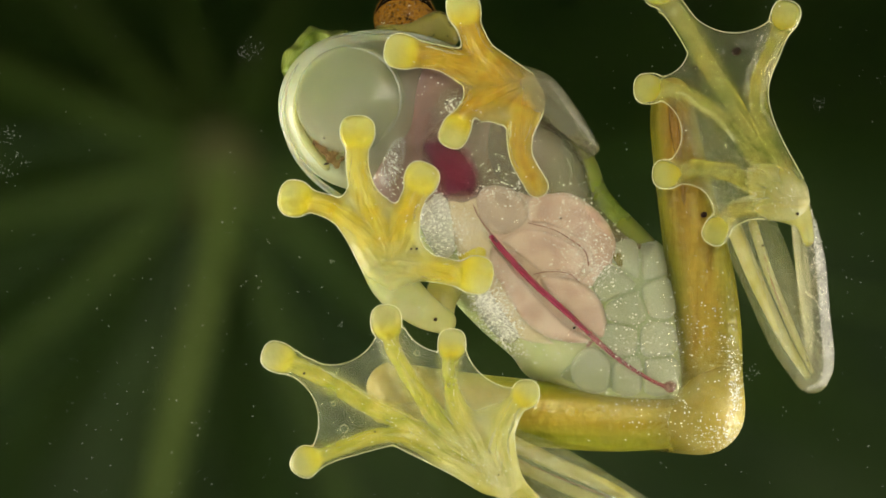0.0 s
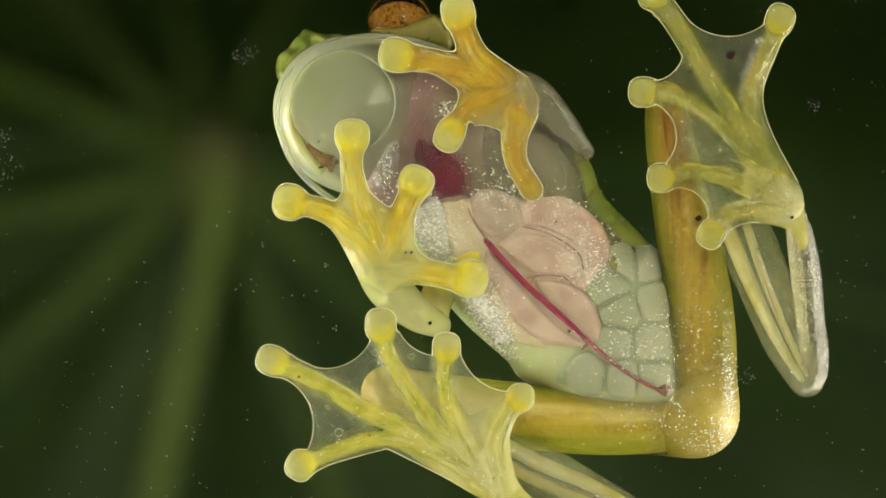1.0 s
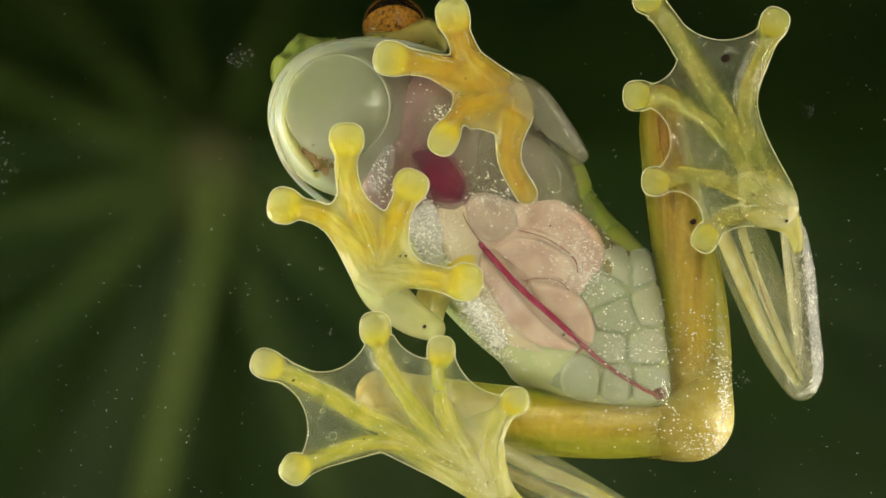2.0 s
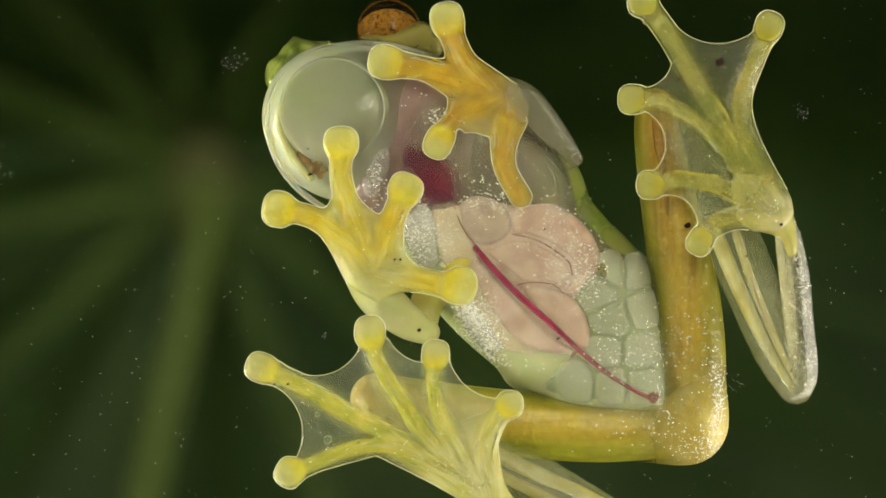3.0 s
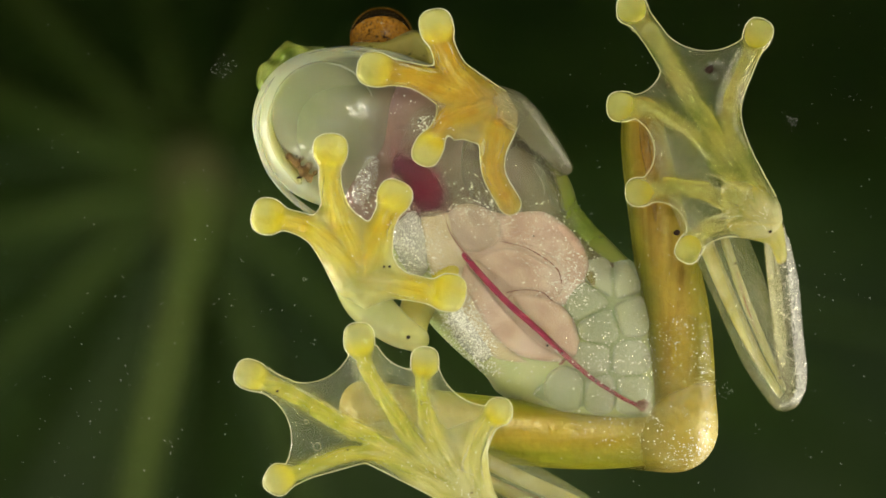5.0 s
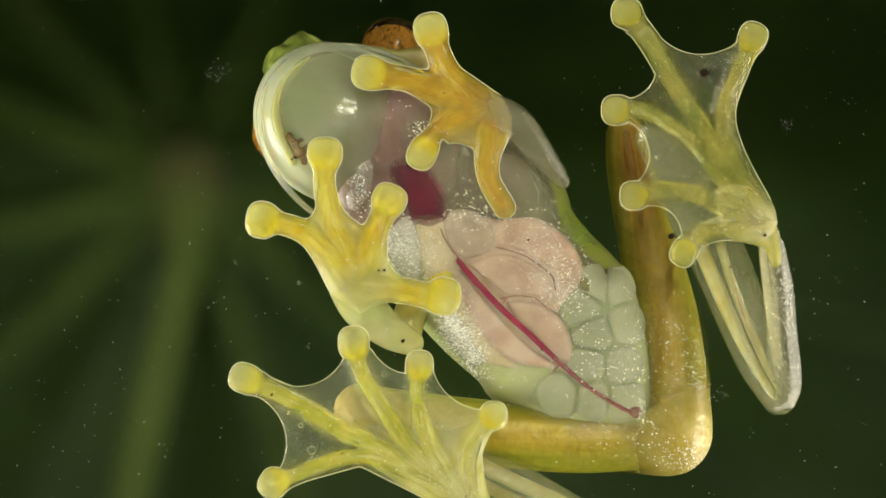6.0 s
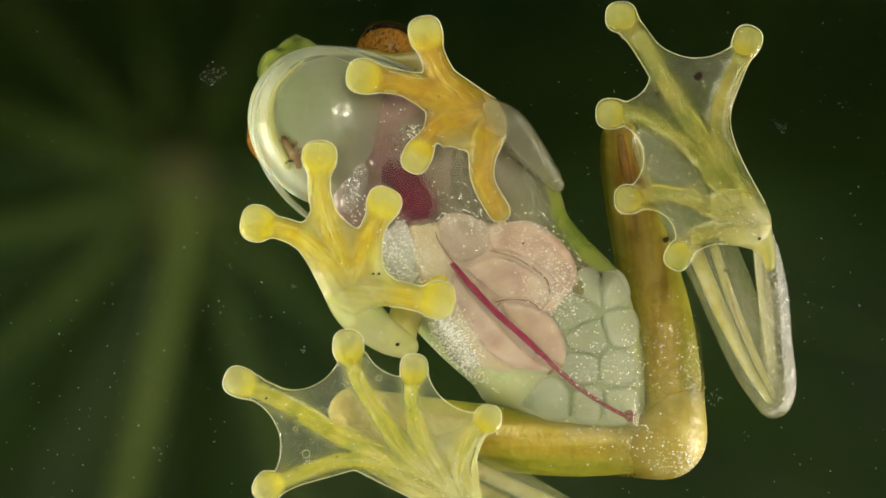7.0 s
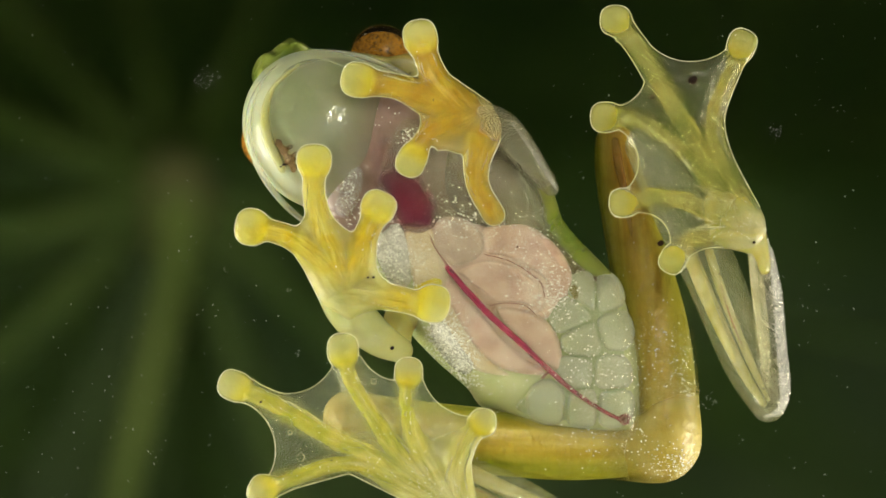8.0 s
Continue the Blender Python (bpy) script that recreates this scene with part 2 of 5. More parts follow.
def tissue(name, base, layers, clears, streaks=(), bump_scale=1200, relief=0.4, gloss=0.1, cap=0.12, sss=0.3, stretch=(1, 1, 1), patch_scale=600):
    """Wet skin whose colour and clearness follow the tissues it holds: base colours, then (share, colour, colour) layers."""
    m = bpy.data.materials.new(name)
    m.use_nodes = True
    t = m.node_tree
    n, link = t.nodes, t.links.new
    b, out = n["Principled BSDF"], n["Material Output"]
    co = n.new("ShaderNodeTexCoord")

    def mottle(one, two, scale, seed):
        no, ra, mp = n.new("ShaderNodeTexNoise"), n.new("ShaderNodeValToRGB"), n.new("ShaderNodeMapping")
        mp.inputs["Location"].default_value = (0.01 * seed, 0, 0.013 * seed)
        mp.inputs["Scale"].default_value = stretch
        link(co.outputs["Object"], mp.inputs[0])
        link(mp.outputs[0], no.inputs["Vector"])
        no.inputs["Scale"].default_value, no.inputs["Detail"].default_value, no.inputs["Distortion"].default_value = scale, 5, 0.6
        ra.color_ramp.elements[0].position, ra.color_ramp.elements[1].position = 0.36, 0.64
        ra.color_ramp.elements[0].color, ra.color_ramp.elements[1].color = (*one, 1), (*two, 1)
        link(no.outputs["Fac"], ra.inputs[0])
        return ra.outputs[0]
    colour, clear = mottle(*base, patch_scale, 0), clears[0]
    for i, (key, one, two) in enumerate(layers):
        colour = share_mix(t, colour, key, mottle(one, two, patch_scale, i + 1))
        clear = share_mix(t, clear, key, clears[i + 1])
    bn, bu = n.new("ShaderNodeTexNoise"), n.new("ShaderNodeBump")
    bn.inputs["Scale"].default_value, bn.inputs["Detail"].default_value = bump_scale, 3
    link(co.outputs["Object"], bn.inputs["Vector"])
    height = bn.outputs[0]
    if streaks:
        # fibres that run along the toes: pale, dark, and raised a little
        ends = []
        for key, times in (("across", 3.2), ("along", 0.55)):
            a, k = n.new("ShaderNodeAttribute"), n.new("ShaderNodeMath")
            a.attribute_name = key
            k.operation = "MULTIPLY"
            k.inputs[1].default_value = times
            link(a.outputs["Fac"], k.inputs[0])
            ends.append(k.outputs[0])
        both, fibre = n.new("ShaderNodeCombineXYZ"), n.new("ShaderNodeTexNoise")
        link(ends[0], both.inputs[0])
        link(ends[1], both.inputs[1])
        link(both.outputs[0], fibre.inputs["Vector"])
        fibre.inputs["Scale"].default_value, fibre.inputs["Detail"].default_value, fibre.inputs["Distortion"].default_value = 1.0, 4, 0.4
        share = n.new("ShaderNodeAttribute")
        share.attribute_name = "flesh"
        disc, bare = n.new("ShaderNodeAttribute"), n.new("ShaderNodeMath")
        disc.attribute_name = "pad"
        bare.operation, bare.use_clamp = "SUBTRACT", True
        link(share.outputs["Fac"], bare.inputs[0])
        link(disc.outputs["Fac"], bare.inputs[1])
        for tint, low, high, most in ((streaks[0], 0.47, 0.28, streaks[2]), (streaks[1], 0.53, 0.72, streaks[2])):
            r, k, mx = n.new("ShaderNodeMapRange"), n.new("ShaderNodeMath"), n.new("ShaderNodeMix")
            r.inputs[1].default_value, r.inputs[2].default_value, r.inputs[3].default_value, r.inputs[4].default_value = low, high, 0, most
            link(fibre.outputs[0], r.inputs[0])
            k.operation = "MULTIPLY"
            link(r.outputs[0], k.inputs[0])
            link(bare.outputs[0], k.inputs[1])
            mx.data_type = "RGBA"
            link(k.outputs[0], mx.inputs[0])
            link(colour, mx.inputs[6])
            mx.inputs[7].default_value = (*tint, 1)
            colour = mx.outputs[2]
        add = n.new("ShaderNodeMath")
        add.operation = "MULTIPLY_ADD"
        link(fibre.outputs[0], add.inputs[0])
        link(bare.outputs[0], add.inputs[1])
        link(height, add.inputs[2])
        height = add.outputs[0]
    link(colour, b.inputs["Base Color"])
    b.inputs["Roughness"].default_value, b.inputs["IOR"].default_value, b.inputs["Specular IOR Level"].default_value = 0.4, 1.4, 0.3
    b.inputs["Subsurface Weight"].default_value, b.inputs["Subsurface Scale"].default_value = sss, 0.8 * MM
    b.inputs["Subsurface Radius"].default_value = (1.0, 0.8, 0.45)
    link(height, bu.inputs["Height"])
    bu.inputs["Strength"].default_value, bu.inputs["Distance"].default_value = 1.0, relief * MM
    link(bu.outputs[0], b.inputs["Normal"])
    tr, mi = n.new("ShaderNodeBsdfTransparent"), n.new("ShaderNodeMixShader")
    link(clear, mi.inputs[0])
    link(b.outputs[0], mi.inputs[1])
    link(tr.outputs[0], mi.inputs[2])
    # a film of water on the surface
    fr, least, gl, we = n.new("ShaderNodeFresnel"), n.new("ShaderNodeMath"), n.new("ShaderNodeBsdfGlossy"), n.new("ShaderNodeMixShader")
    fr.inputs["IOR"].default_value = 1.6
    least.operation = "MINIMUM"
    least.inputs[1].default_value = cap
    gl.inputs["Roughness"].default_value = gloss
    link(fr.outputs[0], least.inputs[0])
    link(bu.outputs[0], gl.inputs["Normal"])
    link(least.outputs[0], we.inputs[0])
    link(mi.outputs[0], we.inputs[1])
    link(gl.outputs[0], we.inputs[2])
    link(we.outputs[0], out.inputs[0])
    return m


sole_film = tissue("sole_film", ((0.46, 0.54, 0.36), (0.62, 0.64, 0.34)),
                   (("flesh", (0.52, 0.56, 0.03), (0.86, 0.79, 0.13)), ("heel", (0.74, 0.70, 0.20), (0.88, 0.85, 0.40)), ("pad", (0.80, 0.68, 0.0), (0.90, 0.82, 0.06)), ("tip", (0.66, 0.66, 0.24), (0.76, 0.75, 0.36))),
                   (0.90, 0.62, 0.48, 0.50, 0.58), streaks=((0.36, 0.44, 0.02), (0.92, 0.89, 0.46), 0.6))
# dimmer copy of sole_film; this foot's lower brightness is put into the colours
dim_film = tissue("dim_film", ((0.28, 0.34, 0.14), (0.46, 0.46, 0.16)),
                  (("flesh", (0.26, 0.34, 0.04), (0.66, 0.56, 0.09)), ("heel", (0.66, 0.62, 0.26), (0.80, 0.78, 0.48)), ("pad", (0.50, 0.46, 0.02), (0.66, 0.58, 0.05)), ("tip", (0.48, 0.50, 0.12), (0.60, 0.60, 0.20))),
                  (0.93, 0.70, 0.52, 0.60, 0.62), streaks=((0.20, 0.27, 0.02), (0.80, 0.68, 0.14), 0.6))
finger_film = tissue("finger_film", ((0.72, 0.66, 0.12), (0.86, 0.80, 0.30)),
                     (("flesh", (0.80, 0.62, 0.0), (0.90, 0.82, 0.12)), ("heel", (0.70, 0.68, 0.14), (0.82, 0.80, 0.36)), ("pad", (0.84, 0.70, 0.0), (0.90, 0.80, 0.04)), ("tip", (0.82, 0.76, 0.14), (0.86, 0.84, 0.30))),
                     (0.62, 0.52, 0.66, 0.40, 0.50), streaks=((0.62, 0.48, 0.0), (0.94, 0.88, 0.34), 0.5))
amber_film = tissue("amber_film", ((0.60, 0.42, 0.03), (0.78, 0.64, 0.16)),
                    (("flesh", (0.66, 0.40, 0.0), (0.84, 0.66, 0.04)), ("heel", (0.50, 0.42, 0.14), (0.70, 0.62, 0.34)), ("pad", (0.78, 0.62, 0.0), (0.86, 0.74, 0.04)), ("tip", (0.66, 0.64, 0.16), (0.76, 0.74, 0.28))),
                    (0.68, 0.60, 0.74, 0.45, 0.50), streaks=((0.54, 0.28, 0.0), (0.92, 0.80, 0.22), 0.4))
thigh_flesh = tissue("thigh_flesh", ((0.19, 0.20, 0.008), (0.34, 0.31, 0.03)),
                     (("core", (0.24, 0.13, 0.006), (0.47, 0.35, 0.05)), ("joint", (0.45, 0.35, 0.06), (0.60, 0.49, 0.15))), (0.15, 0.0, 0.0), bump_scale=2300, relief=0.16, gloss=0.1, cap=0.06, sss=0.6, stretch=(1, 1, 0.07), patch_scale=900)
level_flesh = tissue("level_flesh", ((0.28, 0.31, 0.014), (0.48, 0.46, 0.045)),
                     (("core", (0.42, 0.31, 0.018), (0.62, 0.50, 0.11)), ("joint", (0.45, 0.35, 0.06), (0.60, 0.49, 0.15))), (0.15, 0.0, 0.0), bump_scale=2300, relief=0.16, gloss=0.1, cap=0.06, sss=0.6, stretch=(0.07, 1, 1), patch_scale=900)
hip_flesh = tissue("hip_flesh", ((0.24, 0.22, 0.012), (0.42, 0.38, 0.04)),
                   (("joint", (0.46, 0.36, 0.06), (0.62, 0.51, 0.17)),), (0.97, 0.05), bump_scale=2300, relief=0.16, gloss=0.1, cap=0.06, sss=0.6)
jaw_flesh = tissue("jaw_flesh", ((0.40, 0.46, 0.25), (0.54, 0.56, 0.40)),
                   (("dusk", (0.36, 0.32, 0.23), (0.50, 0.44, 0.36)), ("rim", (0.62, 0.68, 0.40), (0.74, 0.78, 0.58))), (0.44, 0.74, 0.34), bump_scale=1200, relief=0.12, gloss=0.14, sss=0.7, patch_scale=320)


def glass_material():
    m = bpy.data.materials.new("pane_glass")
    m.use_nodes = True
    b = m.node_tree.nodes["Principled BSDF"]
    b.inputs["Base Color"].default_value = (0.99, 1.0, 0.99, 1)
    b.inputs["Roughness"].default_value, b.inputs["IOR"].default_value = 0.0, 1.5
    b.inputs["Transmission Weight"].default_value = 1.0
    return m


pane_glass = glass_material()


# ---- shaping ----
def chain(points, flat=1.0):
    """Distance to a tapered rod through (x, y, z, radius) points; flat below 1 thins it in depth."""
    def f(x, y, z):
        best = None
        for a, b in zip(points, points[1:]):
            ab = np.array(b[:3]) - np.array(a[:3])
            ab[1] /= flat
            t = ((x - a[0]) * ab[0] + (y - a[1]) / flat * ab[1] + (z - a[2]) * ab[2]) / max(ab @ ab, 1e-9)
            t = np.clip(t, 0, 1)
            d = np.sqrt((x - a[0] - t * ab[0]) ** 2 + ((y - a[1]) / flat - t * ab[1]) ** 2 + (z - a[2] - t * ab[2]) ** 2)
            d = d - (a[3] + t * (b[3] - a[3]))
            best = d if best is None else np.minimum(best, d)
        return best
    return f


def ease(v, a, b):
    """0 below a, 1 above b, smooth between."""
    t = np.clip((v - a) / (b - a), 0, 1)
    return t * t * (3 - 2 * t)


def blob(c, rx, ry, rz, turn=0, square=2.0):
    """Distance to an ellipsoid turned clockwise, as the camera sees it, by so many degrees; square above 2 fills out its corners."""
    s, k = math.sin(radians(turn)), math.cos(radians(turn))
    def f(x, y, z):
        u = (x - c[0]) * k - (z - c[2]) * s
        w = (x - c[0]) * s + (z - c[2]) * k
        q = (np.abs(u / rx) ** square + np.abs((y - c[1]) / ry) ** square + np.abs(w / rz) ** square) ** (1 / square)
        return (q - 1) * min(rx, ry, rz)
    return f


def blend(k, *fs):
    """Union with a fillet of about k."""
    def f(x, y, z):
        d = fs[0](x, y, z)
        for g in fs[1:]:
            e = g(x, y, z)
            h = np.clip(0.5 + 0.5 * (e - d) / k, 0, 1)
            d = e + h * (d - e) - k * h * (1 - h)
        return d
    return f


def scoop(points, arcs):
    """Distance, in the plane of the pane, to a polygon with round bays; an arc is three points on the bay's edge."""
    def f(x, z):
        d, inside = None, None
        for (ax, az), (bx, bz) in zip(points, points[1:] + points[:1]):
            ex, ez = bx - ax, bz - az
            t = np.clip(((x - ax) * ex + (z - az) * ez) / (ex * ex + ez * ez), 0, 1)
            e = (x - ax - t * ex) ** 2 + (z - az - t * ez) ** 2
            d = e if d is None else np.minimum(d, e)
            if bz != az:
                cross = ((az > z) != (bz > z)) & (x < (bx - ax) * (z - az) / (bz - az) + ax)
                inside = cross if inside is None else inside ^ cross
        d = np.sqrt(d) * np.where(inside, -1, 1)
        for (ax, az), (bx, bz), (cx, cz) in arcs:
            q = 2 * (ax * (bz - cz) + bx * (cz - az) + cx * (az - bz))
            ux = ((ax * ax + az * az) * (bz - cz) + (bx * bx + bz * bz) * (cz - az) + (cx * cx + cz * cz) * (az - bz)) / q
            uz = ((ax * ax + az * az) * (cx - bx) + (bx * bx + bz * bz) * (ax - cx) + (cx * cx + cz * cz) * (bx - ax)) / q
            d = np.maximum(d, math.hypot(ax - ux, az - uz) - np.hypot(x - ux, z - uz))
        return d
    return f


def loop(points, steps=4):
    """A closed smooth bend through points of the pane's plane."""
    n, out = len(points), []
    for i in range(n):
        a, b, c, d = (np.array(points[(i + k) % n], dtype=float) for k in (-1, 0, 1, 2))
        for j in range(steps):
            t = j / steps
            q = 0.5 * (2 * b + (c - a) * t + (2 * a - 5 * b + 4 * c - d) * t * t + (3 * b - a - 3 * c + d) * t ** 3)
            out.append((float(q[0]), float(q[1])))
    return out


def pillow(points, mid, half, round_edge, inset=0.0):
    """A cushion with a smooth closed outline, its middle depth, half its thickness and the breadth of its rounded edge."""
    g = scoop(loop(points), [])
    def f(x, y, z):
        d = g(x, z) + inset
        return np.hypot(np.maximum(d + round_edge, 0), (y - mid) * round_edge / half) - round_edge
    return f


def patch(points, under, lift, soft=0.3):
    """A plate that lies on another shape, raised by lift, with softly rounded edges."""
    g = scoop(loop(points), [])
    def f(x, y, z):
        a, b = g(x, z) + 0 * y, under(x, y, z) - lift
        h = np.clip(0.5 - 0.5 * (b - a) / soft, 0, 1)
        d = b + h * (a - b) + soft * h * (1 - h)
        return np.maximum(d, y - 4.5)
    return f


def surface(f, lo, hi, h):
    """The zero surface of f over a box as vertices and quads, by surface nets."""
    ax = [np.arange(a, b + h, h) for a, b in zip(lo, hi)]
    v = np.broadcast_to(f(ax[0][:, None, None], ax[1][None, :, None], ax[2][None, None, :]), [len(a) for a in ax]).astype(np.float32)
    n = np.array(v.shape)
    s = v < 0
    corner = [(i, j, k) for i in (0, 1) for j in (0, 1) for k in (0, 1)]
    cut = lambda a, c: a[c[0]:n[0] - 1 + c[0], c[1]:n[1] - 1 + c[1], c[2]:n[2] - 1 + c[2]]
    count = sum(cut(s, c).astype(np.int8) for c in corner)
    cells = np.argwhere((count > 0) & (count < 8))
    number = np.full(n - 1, -1, np.int64)
    number[tuple(cells.T)] = np.arange(len(cells))
    total, hits = np.zeros((len(cells), 3)), np.zeros(len(cells))
    for c in corner:
        for axis in range(3):
            if c[axis]:
                continue
            e = list(c)
            e[axis] = 1
            p, q = cells + np.array(c), cells + np.array(e)
            fp, fq = v[tuple(p.T)], v[tuple(q.T)]
            on = (fp < 0) != (fq < 0)
            t = np.where(on, fp / np.where(on, fp - fq, 1), 0)
            total[on] += (p + t[:, None] * (q - p))[on]
            hits += on
    verts = np.array(lo) + (total / hits[:, None]) * h
    quads = []
    for axis in range(3):
        o, w = (axis + 1) % 3, (axis + 2) % 3
        a = np.take(s, range(0, n[axis] - 1), axis)
        b = np.take(s, range(1, n[axis]), axis)
        at_edge = np.argwhere(a != b)
        keep = (at_edge[:, o] > 0) & (at_edge[:, w] > 0) & (at_edge[:, o] < n[o] - 1) & (at_edge[:, w] < n[w] - 1)
        at_edge = at_edge[keep]
        ring = []
        for do, dw in ((1, 1), (0, 1), (0, 0), (1, 0)):
            p = at_edge.copy()
            p[:, o] -= do
            p[:, w] -= dw
            ring.append(number[tuple(p.T)])
        ring = np.stack(ring, 1)
        back = ~a[tuple(at_edge.T)]
        ring[back] = ring[back][:, ::-1]
        quads.append(ring)
    return verts, np.concatenate(quads)


PIVOT = {}


def part(name, verts, faces, mat, parent=None, label="", pivot=None, shares=None):
    """One mesh object, from millimetres, under its thing or part; shares name what tissue the flesh holds at each place."""
    origin = Vector(pivot) if pivot is not None else (PIVOT[parent.name] if parent else Vector((0, 0, 0)))
    mesh = bpy.data.meshes.new(name)
    co = (np.asarray(verts, dtype=float) - np.array(origin)) * MM
    mesh.from_pydata(co.tolist(), [], faces.tolist() if isinstance(faces, np.ndarray) else faces)
    mesh.polygons.foreach_set("use_smooth", [True] * len(mesh.polygons))
    mesh.materials.append(mat)
    for key, f in (shares or {}).items():
        v = np.asarray(verts, dtype=float)
        mesh.attributes.new(key, "FLOAT", "POINT").data.foreach_set("value", np.asarray(f(v[:, 0], v[:, 1], v[:, 2]), dtype=np.float32))
    ob = new(name, mesh)
    PIVOT[ob.name] = origin
    if parent:
        ob.parent = parent
        ob.location = (origin - PIVOT[parent.name]) * MM
    else:
        ob.location = at(origin)
    return tagged(ob, label=label)


def moulded(name, f, lo, hi, h, mat, parent, label="", pivot=None, shares=None):
    return part(name, *surface(f, lo, hi, h), mat, parent, label, pivot, shares)


def layered(name, f, lo, hi, h, mat, parent, label="", pivot=None, steps=(0.0, 0.1, 0.2)):
    """Flesh in clear layers, one inside the other, so that it thins out softly towards its edge."""
    verts, faces = [], []
    for step in steps:
        v, q = surface(lambda x, y, z: f(x, y, z) + step, lo, hi, h)
        faces += (q + len(verts)).tolist()
        verts += v.tolist()
    return part(name, verts, faces, mat, parent, label, pivot)


def box_of(points, pad=0.4):
    p = np.array([q[:3] for q in points])
    r = np.array([q[3] for q in points])[:, None]
    return (p - r - pad).min(0), (p + r + pad).max(0)


def rod(name, points, mat, parent, flat=1.0, h=0.1, label="", pivot=None, floor=0.02, shares=None):
    """A tapered, rounded limb or cord that stops at the pane."""
    lo, hi = box_of(points)
    g = chain(points, flat)
    return moulded(name, lambda x, y, z: np.maximum(g(x, y, z), floor - y + 0 * x + 0 * z), lo, hi, h, mat, parent, label, pivot, shares)


def soft_rod(name, points, mat, parent, h=0.1, label="", pivot=None):
    lo, hi = box_of(points)
    size = max(p[3] for p in points)
    return layered(name, chain(points), lo, hi, h, mat, parent, label, pivot, (0.0, 0.3 * size, 0.6 * size))


def bowed(points, rings=6):
    """Points of a smooth bend through the given (x, y, z, radius) points."""
    p = [np.array(q, dtype=float) for q in points]
    p = [2 * p[0] - p[1]] + p + [2 * p[-1] - p[-2]]
    out = []
    for a, b, c, d in zip(p, p[1:], p[2:], p[3:]):
        for i in range(rings):
            t = i / rings
            out.append(0.5 * (2 * b + (c - a) * t + (2 * a - 5 * b + 4 * c - d) * t * t + (3 * b - a - 3 * c + d) * t ** 3))
    return [tuple(float(c) for c in q) for q in out + [p[-2]]]


# ---- setting ----
def sheet(name, verts, faces, mat, label, category):
    return tagged(part(name, verts, faces, mat), label=label, category=category, kind="structure")


def box_mesh(lo, hi, bevel=0.4):
    bm = bmesh.new()
    bmesh.ops.create_cube(bm, size=1)
    for v in bm.verts:
        v.co = [a + (b - a) * (c + 0.5) for a, b, c in zip(lo, hi, v.co)]
    bmesh.ops.bevel(bm, geom=bm.edges[:], offset=bevel, segments=2, affect="EDGES")
    bm.verts.index_update()
    out = [tuple(v.co) for v in bm.verts], [[v.index for v in f.verts] for f in bm.faces]
    bm.free()
    return out


def build_setting():
    low = -BASE_Z / MM
    n = 60
    side = [620 * math.copysign(abs(i / n * 2 - 1) ** 2.2, i / n * 2 - 1) for i in range(n + 1)]
    verts = [(x, y, low + 3 * noise.noise((x / 40, y / 40, 0)) - 3) for y in side for x in side]
    faces = [(j * (n + 1) + i, j * (n + 1) + i + 1, (j + 1) * (n + 1) + i + 1, (j + 1) * (n + 1) + i) for j in range(n) for i in range(n)]
    sheet("ground", verts, faces, soil, "dark damp forest soil under the pane", "ground")
    rings, verts, faces = 64, [], []
    for k in range(9):
        for i in range(rings):
            a = 2 * math.pi * i / rings
            r = 540 - 5 * k * k + 25 * noise.noise((math.cos(a) * 4, math.sin(a) * 4, k))
            verts.append((r * math.cos(a), r * math.sin(a), low - 12 + 75 * k))
    for k in range(8):
        for i in range(rings):
            faces.append((k * rings + i, k * rings + (i + 1) % rings, (k + 1) * rings + (i + 1) % rings, (k + 1) * rings + i))
    # unseen wall added to close the place; forest shade is in its colour
    sheet("backdrop", verts, faces, far_green, "added dark green wall round the place, forest shade in its colour", "backdrop")
    v, f = box_mesh((-110, -2, low - 6), (110, 0, 110))
    pane = part("glass_pane", v, f, pane_glass)
    for p in pane.data.polygons:
        p.use_smooth = False
    pane.visible_shadow = False
    tagged(pane, "clear upright glass pane, dusty, with a frog on it", "glass pane", kind="structure")


# ---- leaf ----
LEAF_Y = 220.0


def tube(points, sides=10):
    """A tapered tube with round ends through (x, y, z, radius) points."""
    verts, faces = [], []
    for i, p in enumerate(points):
        a, b = Vector(points[max(i - 1, 0)][:3]), Vector(points[min(i + 1, len(points) - 1)][:3])
        way = (b - a).normalized()
        s = way.cross(Vector((0, 1, 0))).normalized()
        u = s.cross(way)
        for k in range(sides):
            q = 2 * math.pi * k / sides
            verts.append(tuple(Vector(p[:3]) + p[3] * (math.cos(q) * s + math.sin(q) * u)))
    for i in range(len(points) - 1):
        for k in range(sides):
            faces.append((i * sides + k, i * sides + (k + 1) % sides, (i + 1) * sides + (k + 1) % sides, (i + 1) * sides + k))
    faces += [tuple(range(sides)), tuple(reversed(range((len(points) - 1) * sides, len(points) * sides)))]
    return verts, faces


LEAF_RAYS = [(157, 1.0), (133, 0.9), (105, 0.7), (193, 1.0), (222, 1.1), (-70, 1.0), (-42, 0.9), (70, 0.6), (-12, 0.6)]


